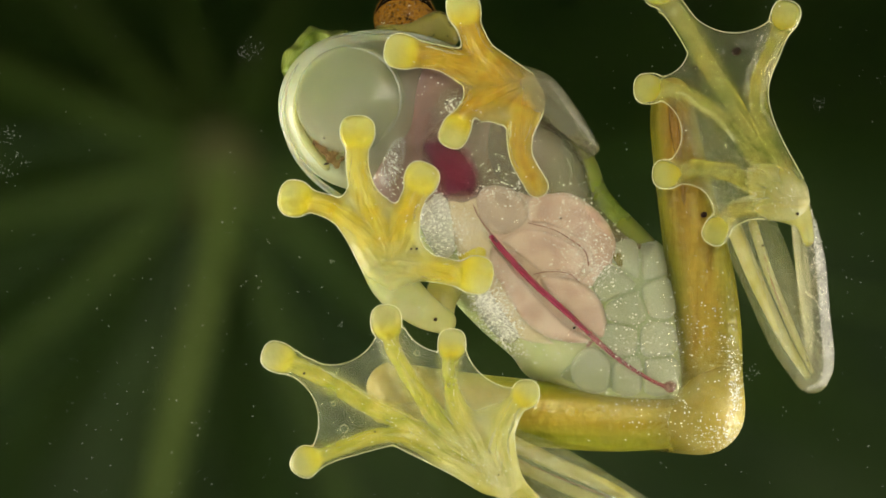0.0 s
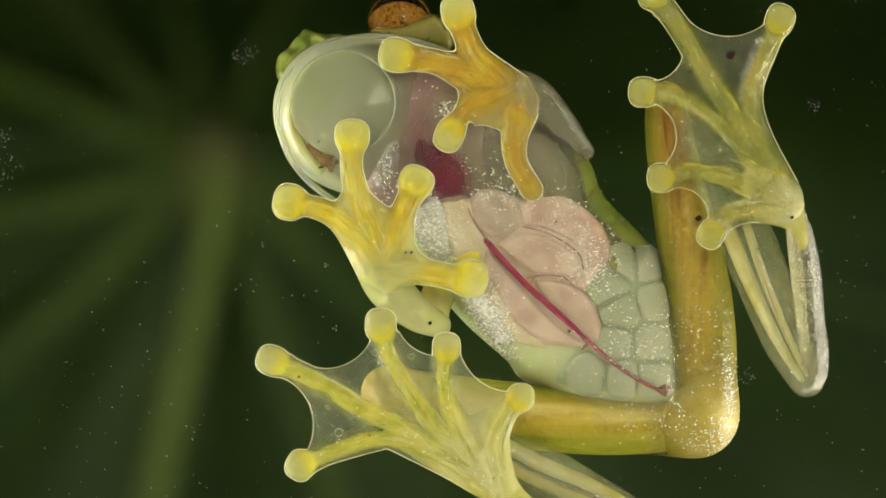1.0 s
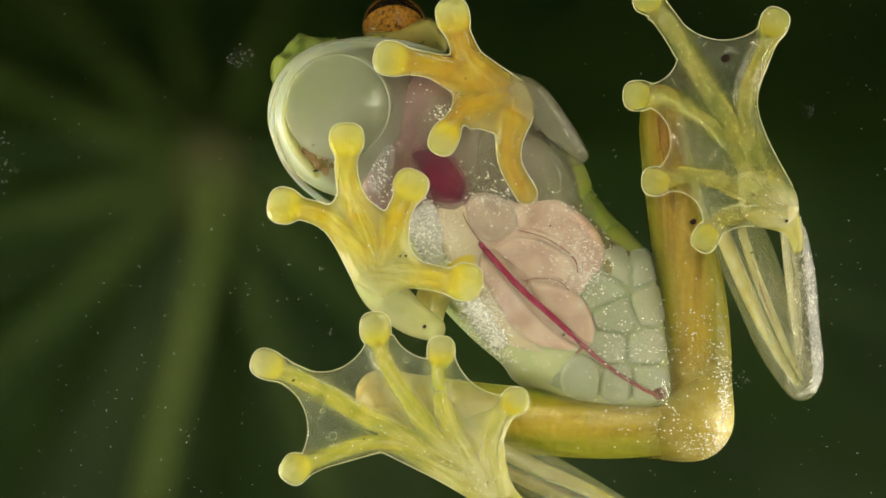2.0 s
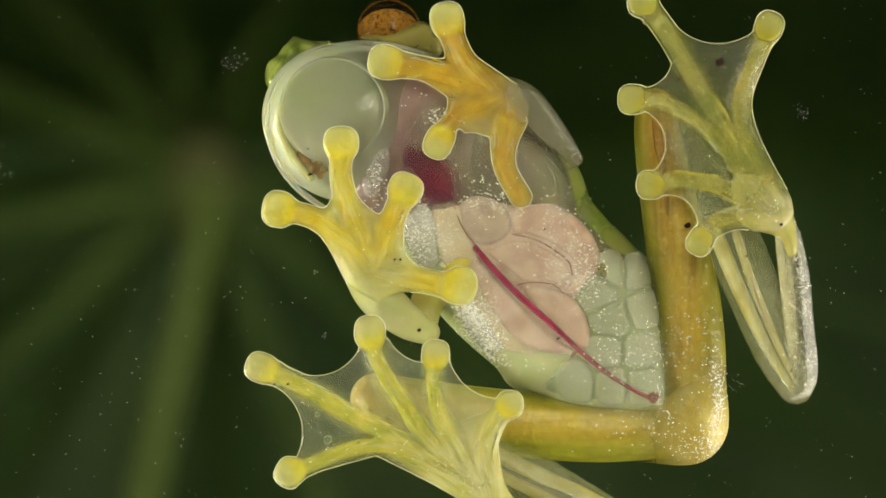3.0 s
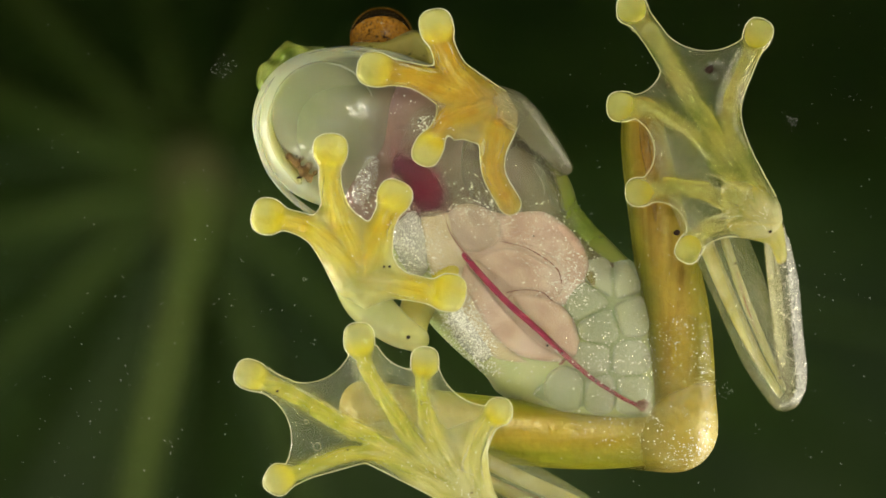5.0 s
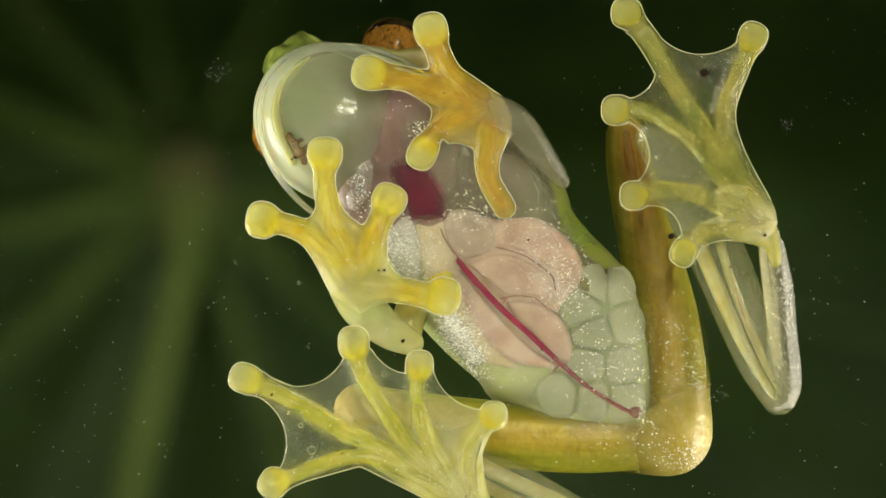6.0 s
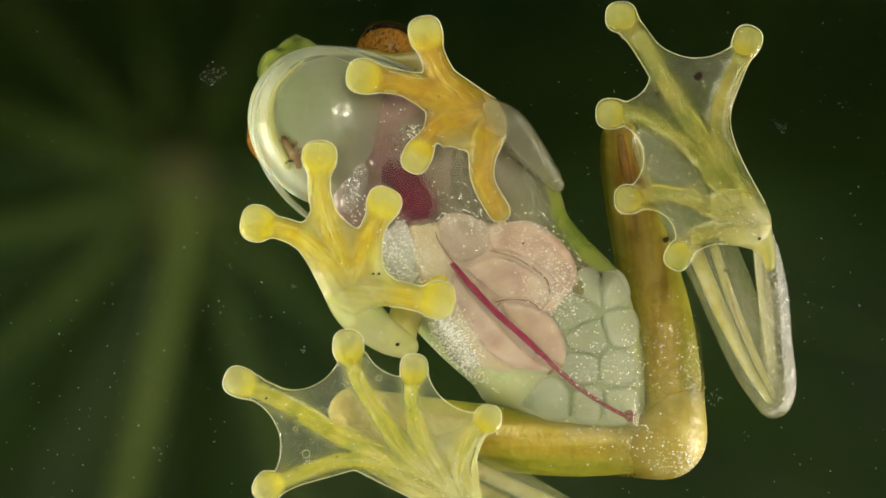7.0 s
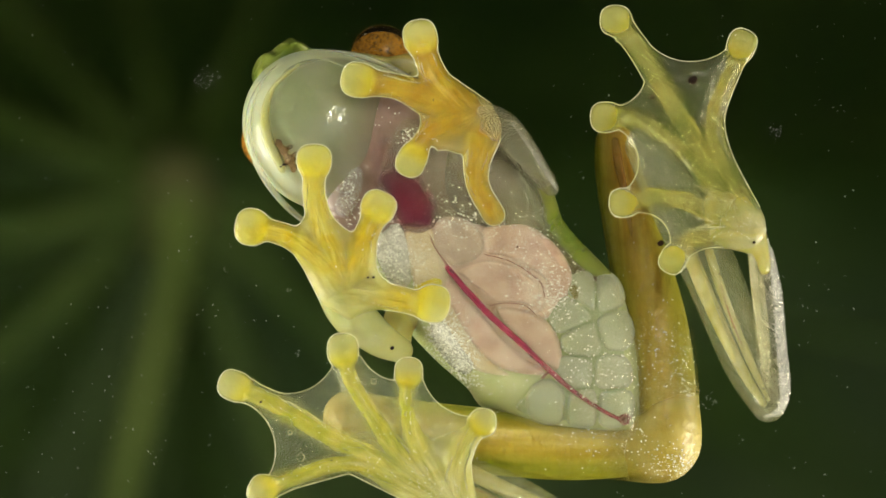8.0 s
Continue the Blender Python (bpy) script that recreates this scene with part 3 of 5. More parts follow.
def build_leaf():
    hub = (-22.9, LEAF_Y, 8.6)
    low = -BASE_Z / MM
    verts, faces, n, m = [], [], 140, 26
    for j in range(m + 1):
        for i in range(n):
            a = 2 * math.pi * i / n
            near = min(abs((math.degrees(a) - r + 180) % 360 - 180) for r, _ in LEAF_RAYS)
            edge = 118 * (1 - 0.22 * min(near / 18, 1) ** 2) + 4 * noise.noise((math.cos(a) * 3, math.sin(a) * 3, 2))
            r = edge * j / m
            verts.append((hub[0] + r * math.cos(a), LEAF_Y + 2 + 0.0014 * r * r + 1.2 * max(r * math.sin(a) - 3, 0) + 2.2 * (min(near / 18, 1) ** 1.5) * min(r / 30, 1) * 2
                          + 2 * noise.noise((r / 25 * math.cos(a), r / 25 * math.sin(a), 5)), hub[2] + r * math.sin(a)))
    for j in range(m):
        for i in range(n):
            faces.append((j * n + i, j * n + (i + 1) % n, (j + 1) * n + (i + 1) % n, (j + 1) * n + i))
    back = len(verts)
    verts += [(x, y + 0.5, z) for x, y, z in verts]
    faces += [tuple(back + q for q in reversed(f)) for f in faces]
    faces += [(m * n + i, m * n + (i + 1) % n, back + m * n + (i + 1) % n, back + m * n + i) for i in range(n)]
    leaf = bpy.data.objects.new("palmate_leaf", None)
    scene.collection.objects.link(leaf)
    PIVOT[leaf.name] = Vector((hub[0] - 14, LEAF_Y, low))
    leaf.location = at(PIVOT[leaf.name])
    tagged(leaf, "large dark green palmate leaf on a pale stalk", "leaf")
    part("blade", verts, faces, leaf_blade, leaf)
    stalk = bowed([(hub[0] + 0.6, LEAF_Y - 2, hub[2] - 1, 2.3), (hub[0] - 0.2, LEAF_Y - 5, hub[2] - 10, 1.65), (hub[0] - 6.6, LEAF_Y - 8, hub[2] - 40, 1.5),
                   (hub[0] - 13, LEAF_Y - 4, hub[2] - 90, 1.7), (hub[0] - 14, LEAF_Y, low - 4, 2.6)])
    moulded("hub", blob((hub[0], LEAF_Y + 1.5, hub[2] - 1.2), 4.2, 2.6, 5.6), (hub[0] - 10, LEAF_Y - 3, hub[2] - 12), (hub[0] + 10, LEAF_Y + 6, hub[2] + 10), 0.5, leaf_hub, leaf, "pale swollen middle of the leaf")
    part("stalk", *tube(stalk, 14), stalk_green, leaf, "pale green round leaf stalk")
    for turn, size in LEAF_RAYS:
        a = radians(turn)
        pts = [(hub[0] + r * math.cos(a), LEAF_Y + 0.0014 * r * r + 1.2 * max(r * math.sin(a) - 3, 0) + 1.4, hub[2] + r * math.sin(a), size * (1.75 - r * 0.009)) for r in range(0, 112, 8)]
        part("vein", *tube(pts), leaf_vein, leaf)


# ---- frog ----
def empty_part(name, pivot):
    ob = new(name)
    PIVOT[ob.name] = Vector(pivot)
    return ob


def flat_foot(name, frog, toes, pads, web, arcs, skin, flesh, cords, flesh_name, label, fillet, core, webbed, heel):
    """A foot pressed on the pane: one skin, thin as a film between the toes, with flesh, disc pads and cords in it."""
    lo2 = np.array([min(p[0] for t in toes for p in t), min(p[2] for t in toes for p in t)]) - 2.2
    hi2 = np.array([max(p[0] for t in toes for p in t), max(p[2] for t in toes for p in t)]) + 2.2
    bay = scoop(loop(web, 3) if not arcs else web, arcs)
    paths = [bowed(t, 4) for t in toes]
    flat_toes = [chain([(p[0], 0, p[2], p[3]) for p in t]) for t in paths]
    rounds = [blob((p[0], 0, p[2]), p[3], 1, p[4], p[5], 2.5) for p in pads]

    def merged(fs, x, z, d=None):
        for g in fs:
            e = g(x, 0, z)
            if d is None:
                d = e
                continue
            h = np.clip(0.5 + 0.5 * (e - d) / fillet, 0, 1)
            d = e + h * (d - e) - fillet * h * (1 - h)
        return d

    def plump(x, z):
        return merged(flat_toes + rounds, x, z, None if webbed else bay(x, z))

    def outline(x, z):
        return np.minimum(plump(x, z), bay(x, z)) if webbed else plump(x, z)

    def thick(x, y, z):
        # plump along each toe, thin between them, thinner over the pads
        d = plump(x, z)
        tip = np.minimum.reduce([g(x, 0, z) for g in rounds]) + 0 * x
        half = 0.22 + 0.2 * np.clip((tip + 0.25) / 0.9, 0, 1)
        d = np.hypot(np.maximum(d + 0.5, 0), (y - 0.06 - half) * 0.5 / half) - 0.5
        if webbed:
            b, w = bay(x, z) + 0.06, np.abs(y - 0.36) - 0.10 + 0.06
            e = np.minimum(np.maximum(b, w), 0) + np.hypot(np.maximum(b, 0), np.maximum(w, 0)) - 0.06
            h = np.clip(0.5 + 0.5 * (e - d) / 0.3, 0, 1)
            d = e + h * (d - e) - 0.3 * h * (1 - h)
        return np.maximum(d, 0.03 - y + 0 * x)

    # how much flesh, pad and heel tissue the skin holds at each place
    def flesh_share(x, y, z):
        return ease(-np.minimum.reduce([g(x, 0, z) for g in flat_toes]), -0.32, 0.42)

    def pad_share(x, y, z):
        return ease(-np.minimum.reduce([g(x, 0, z) for g in rounds]), -0.2, 0.2)

    def tip_share(x, y, z):
        best = 0 * x
        for p in pads:
            t = min(toes, key=lambda q: math.hypot(q[0][0] - p[0], q[0][2] - p[2]))
            w = Vector((p[0] - t[1][0], p[2] - t[1][2])).normalized()
            u = ((x - p[0]) * w[0] + (z - p[2]) * w[1]) / p[3]
            best = np.where(np.hypot(x - p[0], z - p[2]) < 1.7 * p[3], ease(u, -0.9, 0.5), best)
        return best

    def heel_share(x, y, z):
        return ease(-np.hypot(x - heel[0], z - heel[1]), -heel[2], -0.25 * heel[2])

    # place across and along the nearest toe, for streaks that follow it
    def toe_place(x, z):
        best, across, along = None, 0 * x, 0 * x
        for i, path in enumerate(paths):
            run = 7.0 * i
            for a, b in zip(path, path[1:]):
                ex, ez = b[0] - a[0], b[2] - a[2]
                size = math.hypot(ex, ez)
                t = np.clip(((x - a[0]) * ex + (z - a[2]) * ez) / size ** 2, 0, 1)
                d = np.hypot(x - a[0] - t * ex, z - a[2] - t * ez)
                side = ((x - a[0]) * ez - (z - a[2]) * ex) / size
                near = d < best if best is not None else d < 1e9
                across, along = np.where(near, side + 3 * i, across), np.where(near, run + t * size, along)
                best = d if best is None else np.minimum(best, d)
                run += size
        return across, along
    foot = moulded(name, thick, (lo2[0], -0.1, lo2[1]), (hi2[0], 2.0, hi2[1]), 0.08, skin, frog, label,
                   shares={"flesh": flesh_share, "pad": pad_share, "tip": tip_share, "heel": heel_share,
                           "across": lambda x, y, z: toe_place(x, z)[0], "along": lambda x, y, z: toe_place(x, z)[1]})
    rnd = random.Random(len(label) + len(toes))
    for t in toes:
        path = bowed(t, 5)
        a, b = path[1], path[4]
        rod(flesh_name, [(p[0], p[1] + 0.05, p[2], p[3] * core * rnd.uniform(0.9, 1.1) * (1 - 0.75 * (j / len(path)) ** 2)) for j, p in enumerate(path[1:])], flesh, foot, flat=0.6, h=0.07, floor=0.1)
        # pale knuckle behind the pad
        c = (0.6 * a[0] + 0.4 * b[0], 0.3, 0.6 * a[2] + 0.4 * b[2])
        layered("knuckle", blob(c, 0.34, 0.16, 0.22, rnd.uniform(-60, 60)), [q - 0.5 for q in c], [q + 0.5 for q in c], 0.06, knuckle_flesh, foot, "pale knuckle showing through the skin", steps=(0.0, 0.04, 0.08))
    for p in pads:
        g = blob((p[0], 0.26, p[2]), 0.9 * p[3], 0.18, 0.9 * p[4], p[5], 2.5)
        moulded("toe_pad", g, (p[0] - 1.2, -0.1, p[2] - 1.2), (p[0] + 1.2, 0.8, p[2] + 1.2), 0.07, pad_flesh, foot, "pale yellow round adhesive pad")
    for t in toes:
        path = bowed(t, 7)
        for i in range(8):
            off, wave, turn = rnd.uniform(-0.85, 0.85), rnd.uniform(0.03, 0.16), rnd.uniform(0, 6)
            size = rnd.choice((0.025, 0.035, 0.05, 0.08, 0.11))
            cord = []
            for j, (a, b) in enumerate(zip(path[2:], path[3:])):
                dx, dz = b[0] - a[0], b[2] - a[2]
                q = math.hypot(dx, dz)
                w = (off + wave * math.sin(turn + 0.7 * j)) * a[3]
                cord.append((a[0] - dz / q * w, 0.05 + size, a[2] + dx / q * w, size * rnd.uniform(0.7, 1.2)))
            first = rnd.randrange(0, max(len(cord) - 6, 1))
            last = min(len(cord), first + rnd.randrange(4, 13))
            rod("tendon", cord[first:last], rnd.choice(cords), foot, flat=0.6, h=0.05 if size > 0.04 else 0.035, floor=0.035, label="fine cord under the skin")
    # white beads paint wet sparkles along the toes
    grains(thick, [(p[0], p[2], 0.3, 0.3, 9) for t in toes for p in bowed(t, 2)[1:]], (0.0, 0.8), foot, len(label), (0.010, 0.014, 0.020, 0.028))
    # highlight where the skin meets the glass, painted as a thin pale tube
    f = lambda x, y, z: np.maximum(np.hypot(outline(x, z), y - 0.08) - 0.026, min(0.6 * heel[2], 1.7) - np.hypot(x - heel[0], z - heel[1]))
    moulded("edge_highlight", f, (lo2[0], 0.0, lo2[1]), (hi2[0], 0.16, hi2[1]), 0.03, rim_bright, foot, "thin pale rim of wet skin")
    return foot


def build_frog():
    frog = new("glass_frog")
    PIVOT[frog.name] = Vector((4.78, 0, -1))
    frog.location = at(PIVOT[frog.name])
    tagged(frog, "translucent yellow-green glass frog clinging to the pane, organs showing", "frog")
    build_trunk(frog)
    build_head(frog)
    build_front(frog)
    build_hind(frog)
    return frog


BODY = [(-2.22, 2.92), (-0.87, -0.72), (0.58, -2.68), (1.98, -4.14), (3.52, -5.48), (4.36, -6.49), (7.3, -7.85), (11.6, -8.3), (12.5, -7.0), (12.1, -3.24), (11.0, 0.05), (9.77, 0.54), (8.56, 1.66),
        (7.64, 2.92), (7.3, 4.32), (6.18, 5.86), (3.38, 7.96), (-0.54, 8.52)]


def grains(f, clusters, depths, parent, seed, sizes=(0.018, 0.024, 0.030, 0.038, 0.050)):
    """Tiny white skin grains that also paint glints, on a shape's near side, in clusters of (x, z, spread x, spread z,
    count).
    """
    rnd = np.random.RandomState(seed)
    t = (1 + 5 ** 0.5) / 2
    ball = np.array([(-1, t, 0), (1, t, 0), (-1, -t, 0), (1, -t, 0), (0, -1, t), (0, 1, t), (0, -1, -t), (0, 1, -t), (t, 0, -1), (t, 0, 1), (-t, 0, -1), (-t, 0, 1)]) / math.hypot(1, t)
    tris = [(0, 11, 5), (0, 5, 1), (0, 1, 7), (0, 7, 10), (0, 10, 11), (1, 5, 9), (5, 11, 4), (11, 10, 2), (10, 7, 6), (7, 1, 8), (3, 9, 4), (3, 4, 2), (3, 2, 6), (3, 6, 8), (3, 8, 9), (4, 9, 5), (2, 4, 11), (6, 2, 10), (8, 6, 7), (9, 8, 1)]
    steps = np.arange(depths[0], depths[1], 0.03)
    verts, faces = [], []
    for cx, cz, sx, sz, count in clusters:
        px, pz = cx + sx * rnd.randn(count), cz + sz * rnd.randn(count)
        inside = f(px[:, None], steps[None, :], pz[:, None]) < 0
        for x, z, row in zip(px, pz, inside):
            if not row.any():
                continue
            y = steps[int(np.argmax(row))]
            r = rnd.choice(sizes)
            k = len(verts)
            verts += (ball * (r * rnd.uniform(0.8, 1.5), 0.6 * r, r) + (x, y, z)).tolist()
            faces += [(a + k, b + k, c + k) for a, b, c in tris]
    ob = part("glint_grain", verts, faces, glint_white, parent, "tiny white skin grains, also painted as glints")
    return tagged(ob, kind="stuff")


def build_trunk(frog):
    low, high = (-5.02, 0.2, -9.97), (15.87, 10, 11.27)
    shape = pillow(BODY, 5.0, 3.8, 2.4)
    trunk = moulded("trunk", shape, low, high, 0.16, trunk_flesh, frog, "pale green translucent belly", pivot=(5.9, 5, -1.46))
    # chest, dusky pink round the heart
    rib = pillow([(-4.32, 5.44), (-2.5, 8.52), (0.58, 10.2), (4.22, 7.82), (6.32, 4.88), (6.6, 2.36), (2.82, 0.68), (0.02, 0.4), (-2.5, 1.8), (-3.9, 3.2)], 3.5, 2.45, 2.2)
    moulded("chest", rib, (-5.87, 0.3, -2.13), (8.13, 7, 11.99), 0.12, chest_flesh, trunk, "dusky pink-brown chest muscle")
    layered("heart_sac", blend(0.8, blob((0.23, 1.5, 4.25), 2.1, 0.8, 1.6, 55), blob((-0.39, 1.55, 6.08), 1.3, 0.7, 1.0, 60)), (-3.4, 0.1, 0.4), (4.01, 3.4, 8.9), 0.09, sac_flesh, trunk, "clear reddish sac round the heart", steps=(0.0, 0.2))
    front = blend(0.6, shape, rib)
    heart = layered("heart", blend(0.5, blob((0.67, 1.15, 3.57), 1.55, 0.8, 1.2, 62), blob((-0.03, 1.2, 4.75), 1.15, 0.7, 0.95, 50)), (-2.22, 0.1, 1.24), (3.43, 3.2, 7.51), 0.08, heart_flesh, trunk, "dark crimson beating heart", pivot=(0.73, 1.5, 4.07), steps=(0.0, 0.14, 0.28))
    # side wall by the arm
    moulded("shoulder", patch([(3.2, 7.9), (6.1, 5.9), (7.3, 4.2), (7.6, 2.9), (8.76, 1.6), (10.38, 0.06), (8.84, -0.11), (7.86, 1.46), (6.18, 2.3), (4.2, 2.6), (2.6, 3.6), (2.2, 5.6)], front, 0.16, 0.5), (1.4, 0.3, -1.57), (11.81, 5.5, 9.0), 0.1, flank_flesh, trunk, "dusky olive shoulder side")
    moulded("flank", pillow([(4.92, 5.58), (6.46, 5.72), (7.19, 4.04), (7.44, 2.64), (6.18, 2.64), (4.78, 3.48)], 3.0, 1.6, 1.4), (3.95, 0.3, 1.24), (8.62, 5, 7), 0.1, film_grey, trunk, "clear grey-green side wall")
    rnd = random.Random(9)
    for i in range(9):
        # pale threads in the clear side wall
        x, z = rnd.uniform(4.9, 6.6), rnd.uniform(4.7, 5.6)
        pts = [(x + rnd.uniform(-0.25, 0.25) + 0.08 * j, 1.5 - 0.07 * j, z - 0.4 * j, rnd.uniform(0.012, 0.03)) for j in range(5)]
        rod("wall_thread", bowed(pts, 4), film_thread, trunk, h=0.03, label="fine pale thread in the side wall")
    soft_rod("green_edge", bowed([(6.59, 3.6, 5.09, 0.568), (7.1, 3.6, 4.01, 0.739), (7.44, 3.6, 2.73, 0.852), (8.3, 3.7, 1.39, 1.02), (9.44, 3.8, 0.26, 1.02), (10.55, 3.8, -0.43, 0.683)]), olive_skin, trunk, h=0.1, label="green edge of the back")
    moulded("gland", blend(0.1, blob((8.75, 0.95, -0.59), 0.17, 0.12, 0.36, -10), blob((8.64, 0.95, -0.39), 0.22, 0.1, 0.2, 0)), (8.2, 0.5, -1.5), (9.4, 1.6, 0.4), 0.05, gland_flesh, trunk, "small olive gland")
    # overlapping pink lobes of the gut on their bed
    moulded("gut_bed", pillow([(1.74, 2.7), (2.98, 3.18), (5.66, 2.7), (7.2, 2), (8.33, 0.59), (8.27, -0.68), (7.2, -1.8), (7.82, -2.79), (7.99, -4.19), (7.2, -4.53), (5.66, -4.25), (4.11, -3.49), (2.98, -1.94), (2.36, -0.25), (1.72, 1.15)], 2.0, 1.0, 0.6), (1, 0.5, -5.2), (9.2, 3.6, 3.8), 0.09, liver_flesh, trunk, "pink tissue under the organ lobes")
    lobes = ([(1.4, 2.56), (2.19, 3.23), (3.26, 3.12), (4.1, 2.5), (4.33, 1.6), (3.82, 0.93), (2.81, 0.59), (1.99, 1.01), (1.52, 1.77)],
             [(4.1, 2.61), (5.65, 3.01), (7.19, 2.28), (8.26, 1.15), (8.6, 0.08), (8.31, -0.96), (7.53, -1.88), (6.74, -1.71), (7.19, -1.1), (7.36, -0.59), (7.08, 0.03), (6.18, 0.65), (5.11, 1.1), (4.21, 1.26)],
             [(2.7, 0.48), (3.99, 1.1), (5, 1.1), (6.12, 0.65), (7.02, -0.03), (7.25, -0.7), (6.8, -1.6), (6.12, -1.29), (4.78, -1.26), (4.1, -0.76), (3.26, -0.14)],
             [(4.72, -1.32), (6.07, -1.26), (6.97, -1.66), (7.81, -2.44), (8.2, -3.76), (8.09, -4.52), (7.36, -4.41), (6.07, -3.4), (5.17, -2.44)],
             [(2.36, 0.31), (2.87, 0.03), (4.38, -1.83), (6.07, -3.51), (7.36, -4.47), (6.91, -4.75), (5.39, -4.52), (4.27, -3.85), (3.4, -2.92), (2.7, -1.8), (2.13, -0.65)])
    for i, outline in enumerate(lobes):
        lo = (min(p[0] for p in outline) - 0.6, 0.4, min(p[1] for p in outline) - 0.6)
        hi = (max(p[0] for p in outline) + 0.6, 3.6, max(p[1] for p in outline) + 0.6)
        moulded("lobe", pillow(outline, 1.75 + 0.05 * (i % 3), 0.95, 0.42, -0.04), lo, hi, 0.07, liver_flesh if i else grey_pink, trunk, "soft pink organ lobe" if i else "greyish pink stomach")
    moulded("cream_wall", patch([(0.22, 2.69), (1.63, 2.69), (2.19, 1.15), (2.81, 0.03), (3.26, -1.38), (4.1, -3.34), (5.36, -4.46), (5.64, -4.8), (4.1, -4.63), (2.69, -3.9), (1.74, -2.5), (0.67, -0.25)], front, 0.14, 0.4), (-0.6, 0.4, -6.05), (7, 4, 3.83), 0.08, cream_flesh, trunk, "cream lining beside the gut")
    moulded("fat_body", pillow([(0.79, -0.2), (1.63, 0.36), (2.36, 0.14), (2.3, -0.59), (1.74, -1.15), (0.95, -0.81)], 1.6, 0.7, 0.5), (0, 0.4, -2.2), (3.2, 3, 1.2), 0.08, core_yellow, trunk, "soft yellow fat body")
    # two silver linings, then a chest highlight painted as a pale patch
    for outline, lo, hi, mat in (([(-1.24, 1.8), (-0.12, 2.84), (0.5, 1.8), (0.64, 0.4), (0.58, -0.26), (-0.12, -0.6), (-0.87, 0.4)], (-1.94, 0.4, -1.57), (1.45, 4, 3.83), silver_flesh),
                            ([(1.52, -2.22), (2.36, -1.82), (2.81, -2.5), (3.4, -3.34), (3.96, -4.18), (3.4, -4.8), (2.69, -4.46), (1.91, -3.51)], (1.0, 0.4, -5.77), (4.87, 4, -0.74), silver_flesh),
                            ([(-2.69, 5.36), (-2.02, 5.64), (-1.74, 5.14), (-1.96, 3.96), (-2.36, 3.11), (-2.97, 3.06), (-3.26, 3.62)], (-4.47, 0.4, 1.8), (-0.83, 4, 6.68), painted_glint)):
        moulded("silver_lining_and_shine", patch(outline, front, 0.2, 0.5), lo, hi, 0.07, mat, trunk, "glittering silver-white lining")
    # pale green sacs at the rear of the belly, pressed against one another
    moulded("sac_bed", patch([(8.43, -1.1), (9.1, 0.25), (10.56, 0.03), (11.29, -2.22), (11.46, -6.01), (10.28, -6.94), (7.47, -7.05), (5.65, -6.38), (6.91, -5.08), (8.26, -4.58), (8.31, -2.78)], shape, 0.09, 0.5), (5, 0.6, -8), (12.6, 4.6, 1), 0.1, bed_green, trunk, "blue-green tissue between the sacs")
    seeds = [(9.21, -2.92), (10.73, -2.44), (8.88, -4.63), (10.56, -4.63), (10.28, -0.59), (9.38, -0.59), (10.67, -6.15), (9.21, -6.15), (7.53, -6.04),
             (8.6, -1.66)]
    for i, (cx, cz) in enumerate(seeds):
        def sac(x, y, z):
            near = np.hypot(x - cx, z - cz) - 1.2
            for j, (ox, oz) in enumerate(seeds):
                far = math.hypot(ox - cx, oz - cz)
                if j != i and far < 3.2:
                    e = ((x - (cx + ox) / 2) * (ox - cx) + (z - (cz + oz) / 2) * (oz - cz)) / far + 0.03
                    h = np.clip(0.5 - 0.5 * (e - near) / 0.25, 0, 1)
                    near = e + h * (near - e) + 0.25 * h * (1 - h)
            under = shape(x, y, z) - 0.21
            h = np.clip(0.5 - 0.5 * (under - near) / 0.28, 0, 1)
            d = under + h * (near - under) + 0.28 * h * (1 - h)
            return np.maximum(d, y - 4.5)
        moulded("sac", sac, (cx - 1.5, 0.7, cz - 1.5), (cx + 1.5, 4.3, cz + 1.5), 0.08, egg_flesh, trunk, "pale green rounded sac")
    soft_rod("belly_vein", bowed([(2.41, 0.72, 0.59, 0.154), (3.25, 0.7, -0.39, 0.168), (4.54, 0.7, -1.74, 0.168), (6.05, 0.7, -3.08, 0.163), (7.46, 0.75, -4.4, 0.14), (8.86, 0.85, -5.58, 0.112), (10.27, 0.9, -6.48, 0.101), (11.17, 0.95, -6.9, 0.112)]), vein_flesh, trunk, h=0.05,
             label="straight dark red vein along the belly")
    for pts in ([(1.35, 0.79, 2.69, 0.0364), (1.74, 0.79, 1.65, 0.0392), (2.47, 0.79, 0.64, 0.0505)], [(4.51, 0.79, -1.26, 0.0449), (5.21, 0.79, -1.12, 0.0336), (6.2, 0.79, -1.21, 0.0364), (6.78, 0.79, -1.65, 0.0364)],
                [(4.23, 0.79, 1.29, 0.0364), (5.35, 0.79, 1.01, 0.0336), (6.34, 0.79, 0.48, 0.0449), (7.06, 0.79, -0.14, 0.0449), (7.23, 0.79, -0.81, 0.0364)], [(4.79, 0.79, -1.26, 0.0308), (4.6, 0.79, -1.51, 0.0308), (4.37, 0.79, -1.57, 0.0308)],
                [(7.18, 0.79, -4.79, 0.0841), (7.34, 0.79, -4.63, 0.0841), (7.51, 0.79, -4.51, 0.0561)]):
        rod("thread_vein", bowed(pts, 5), thread_flesh, trunk, h=0.03, label="hair-thin brown vein")
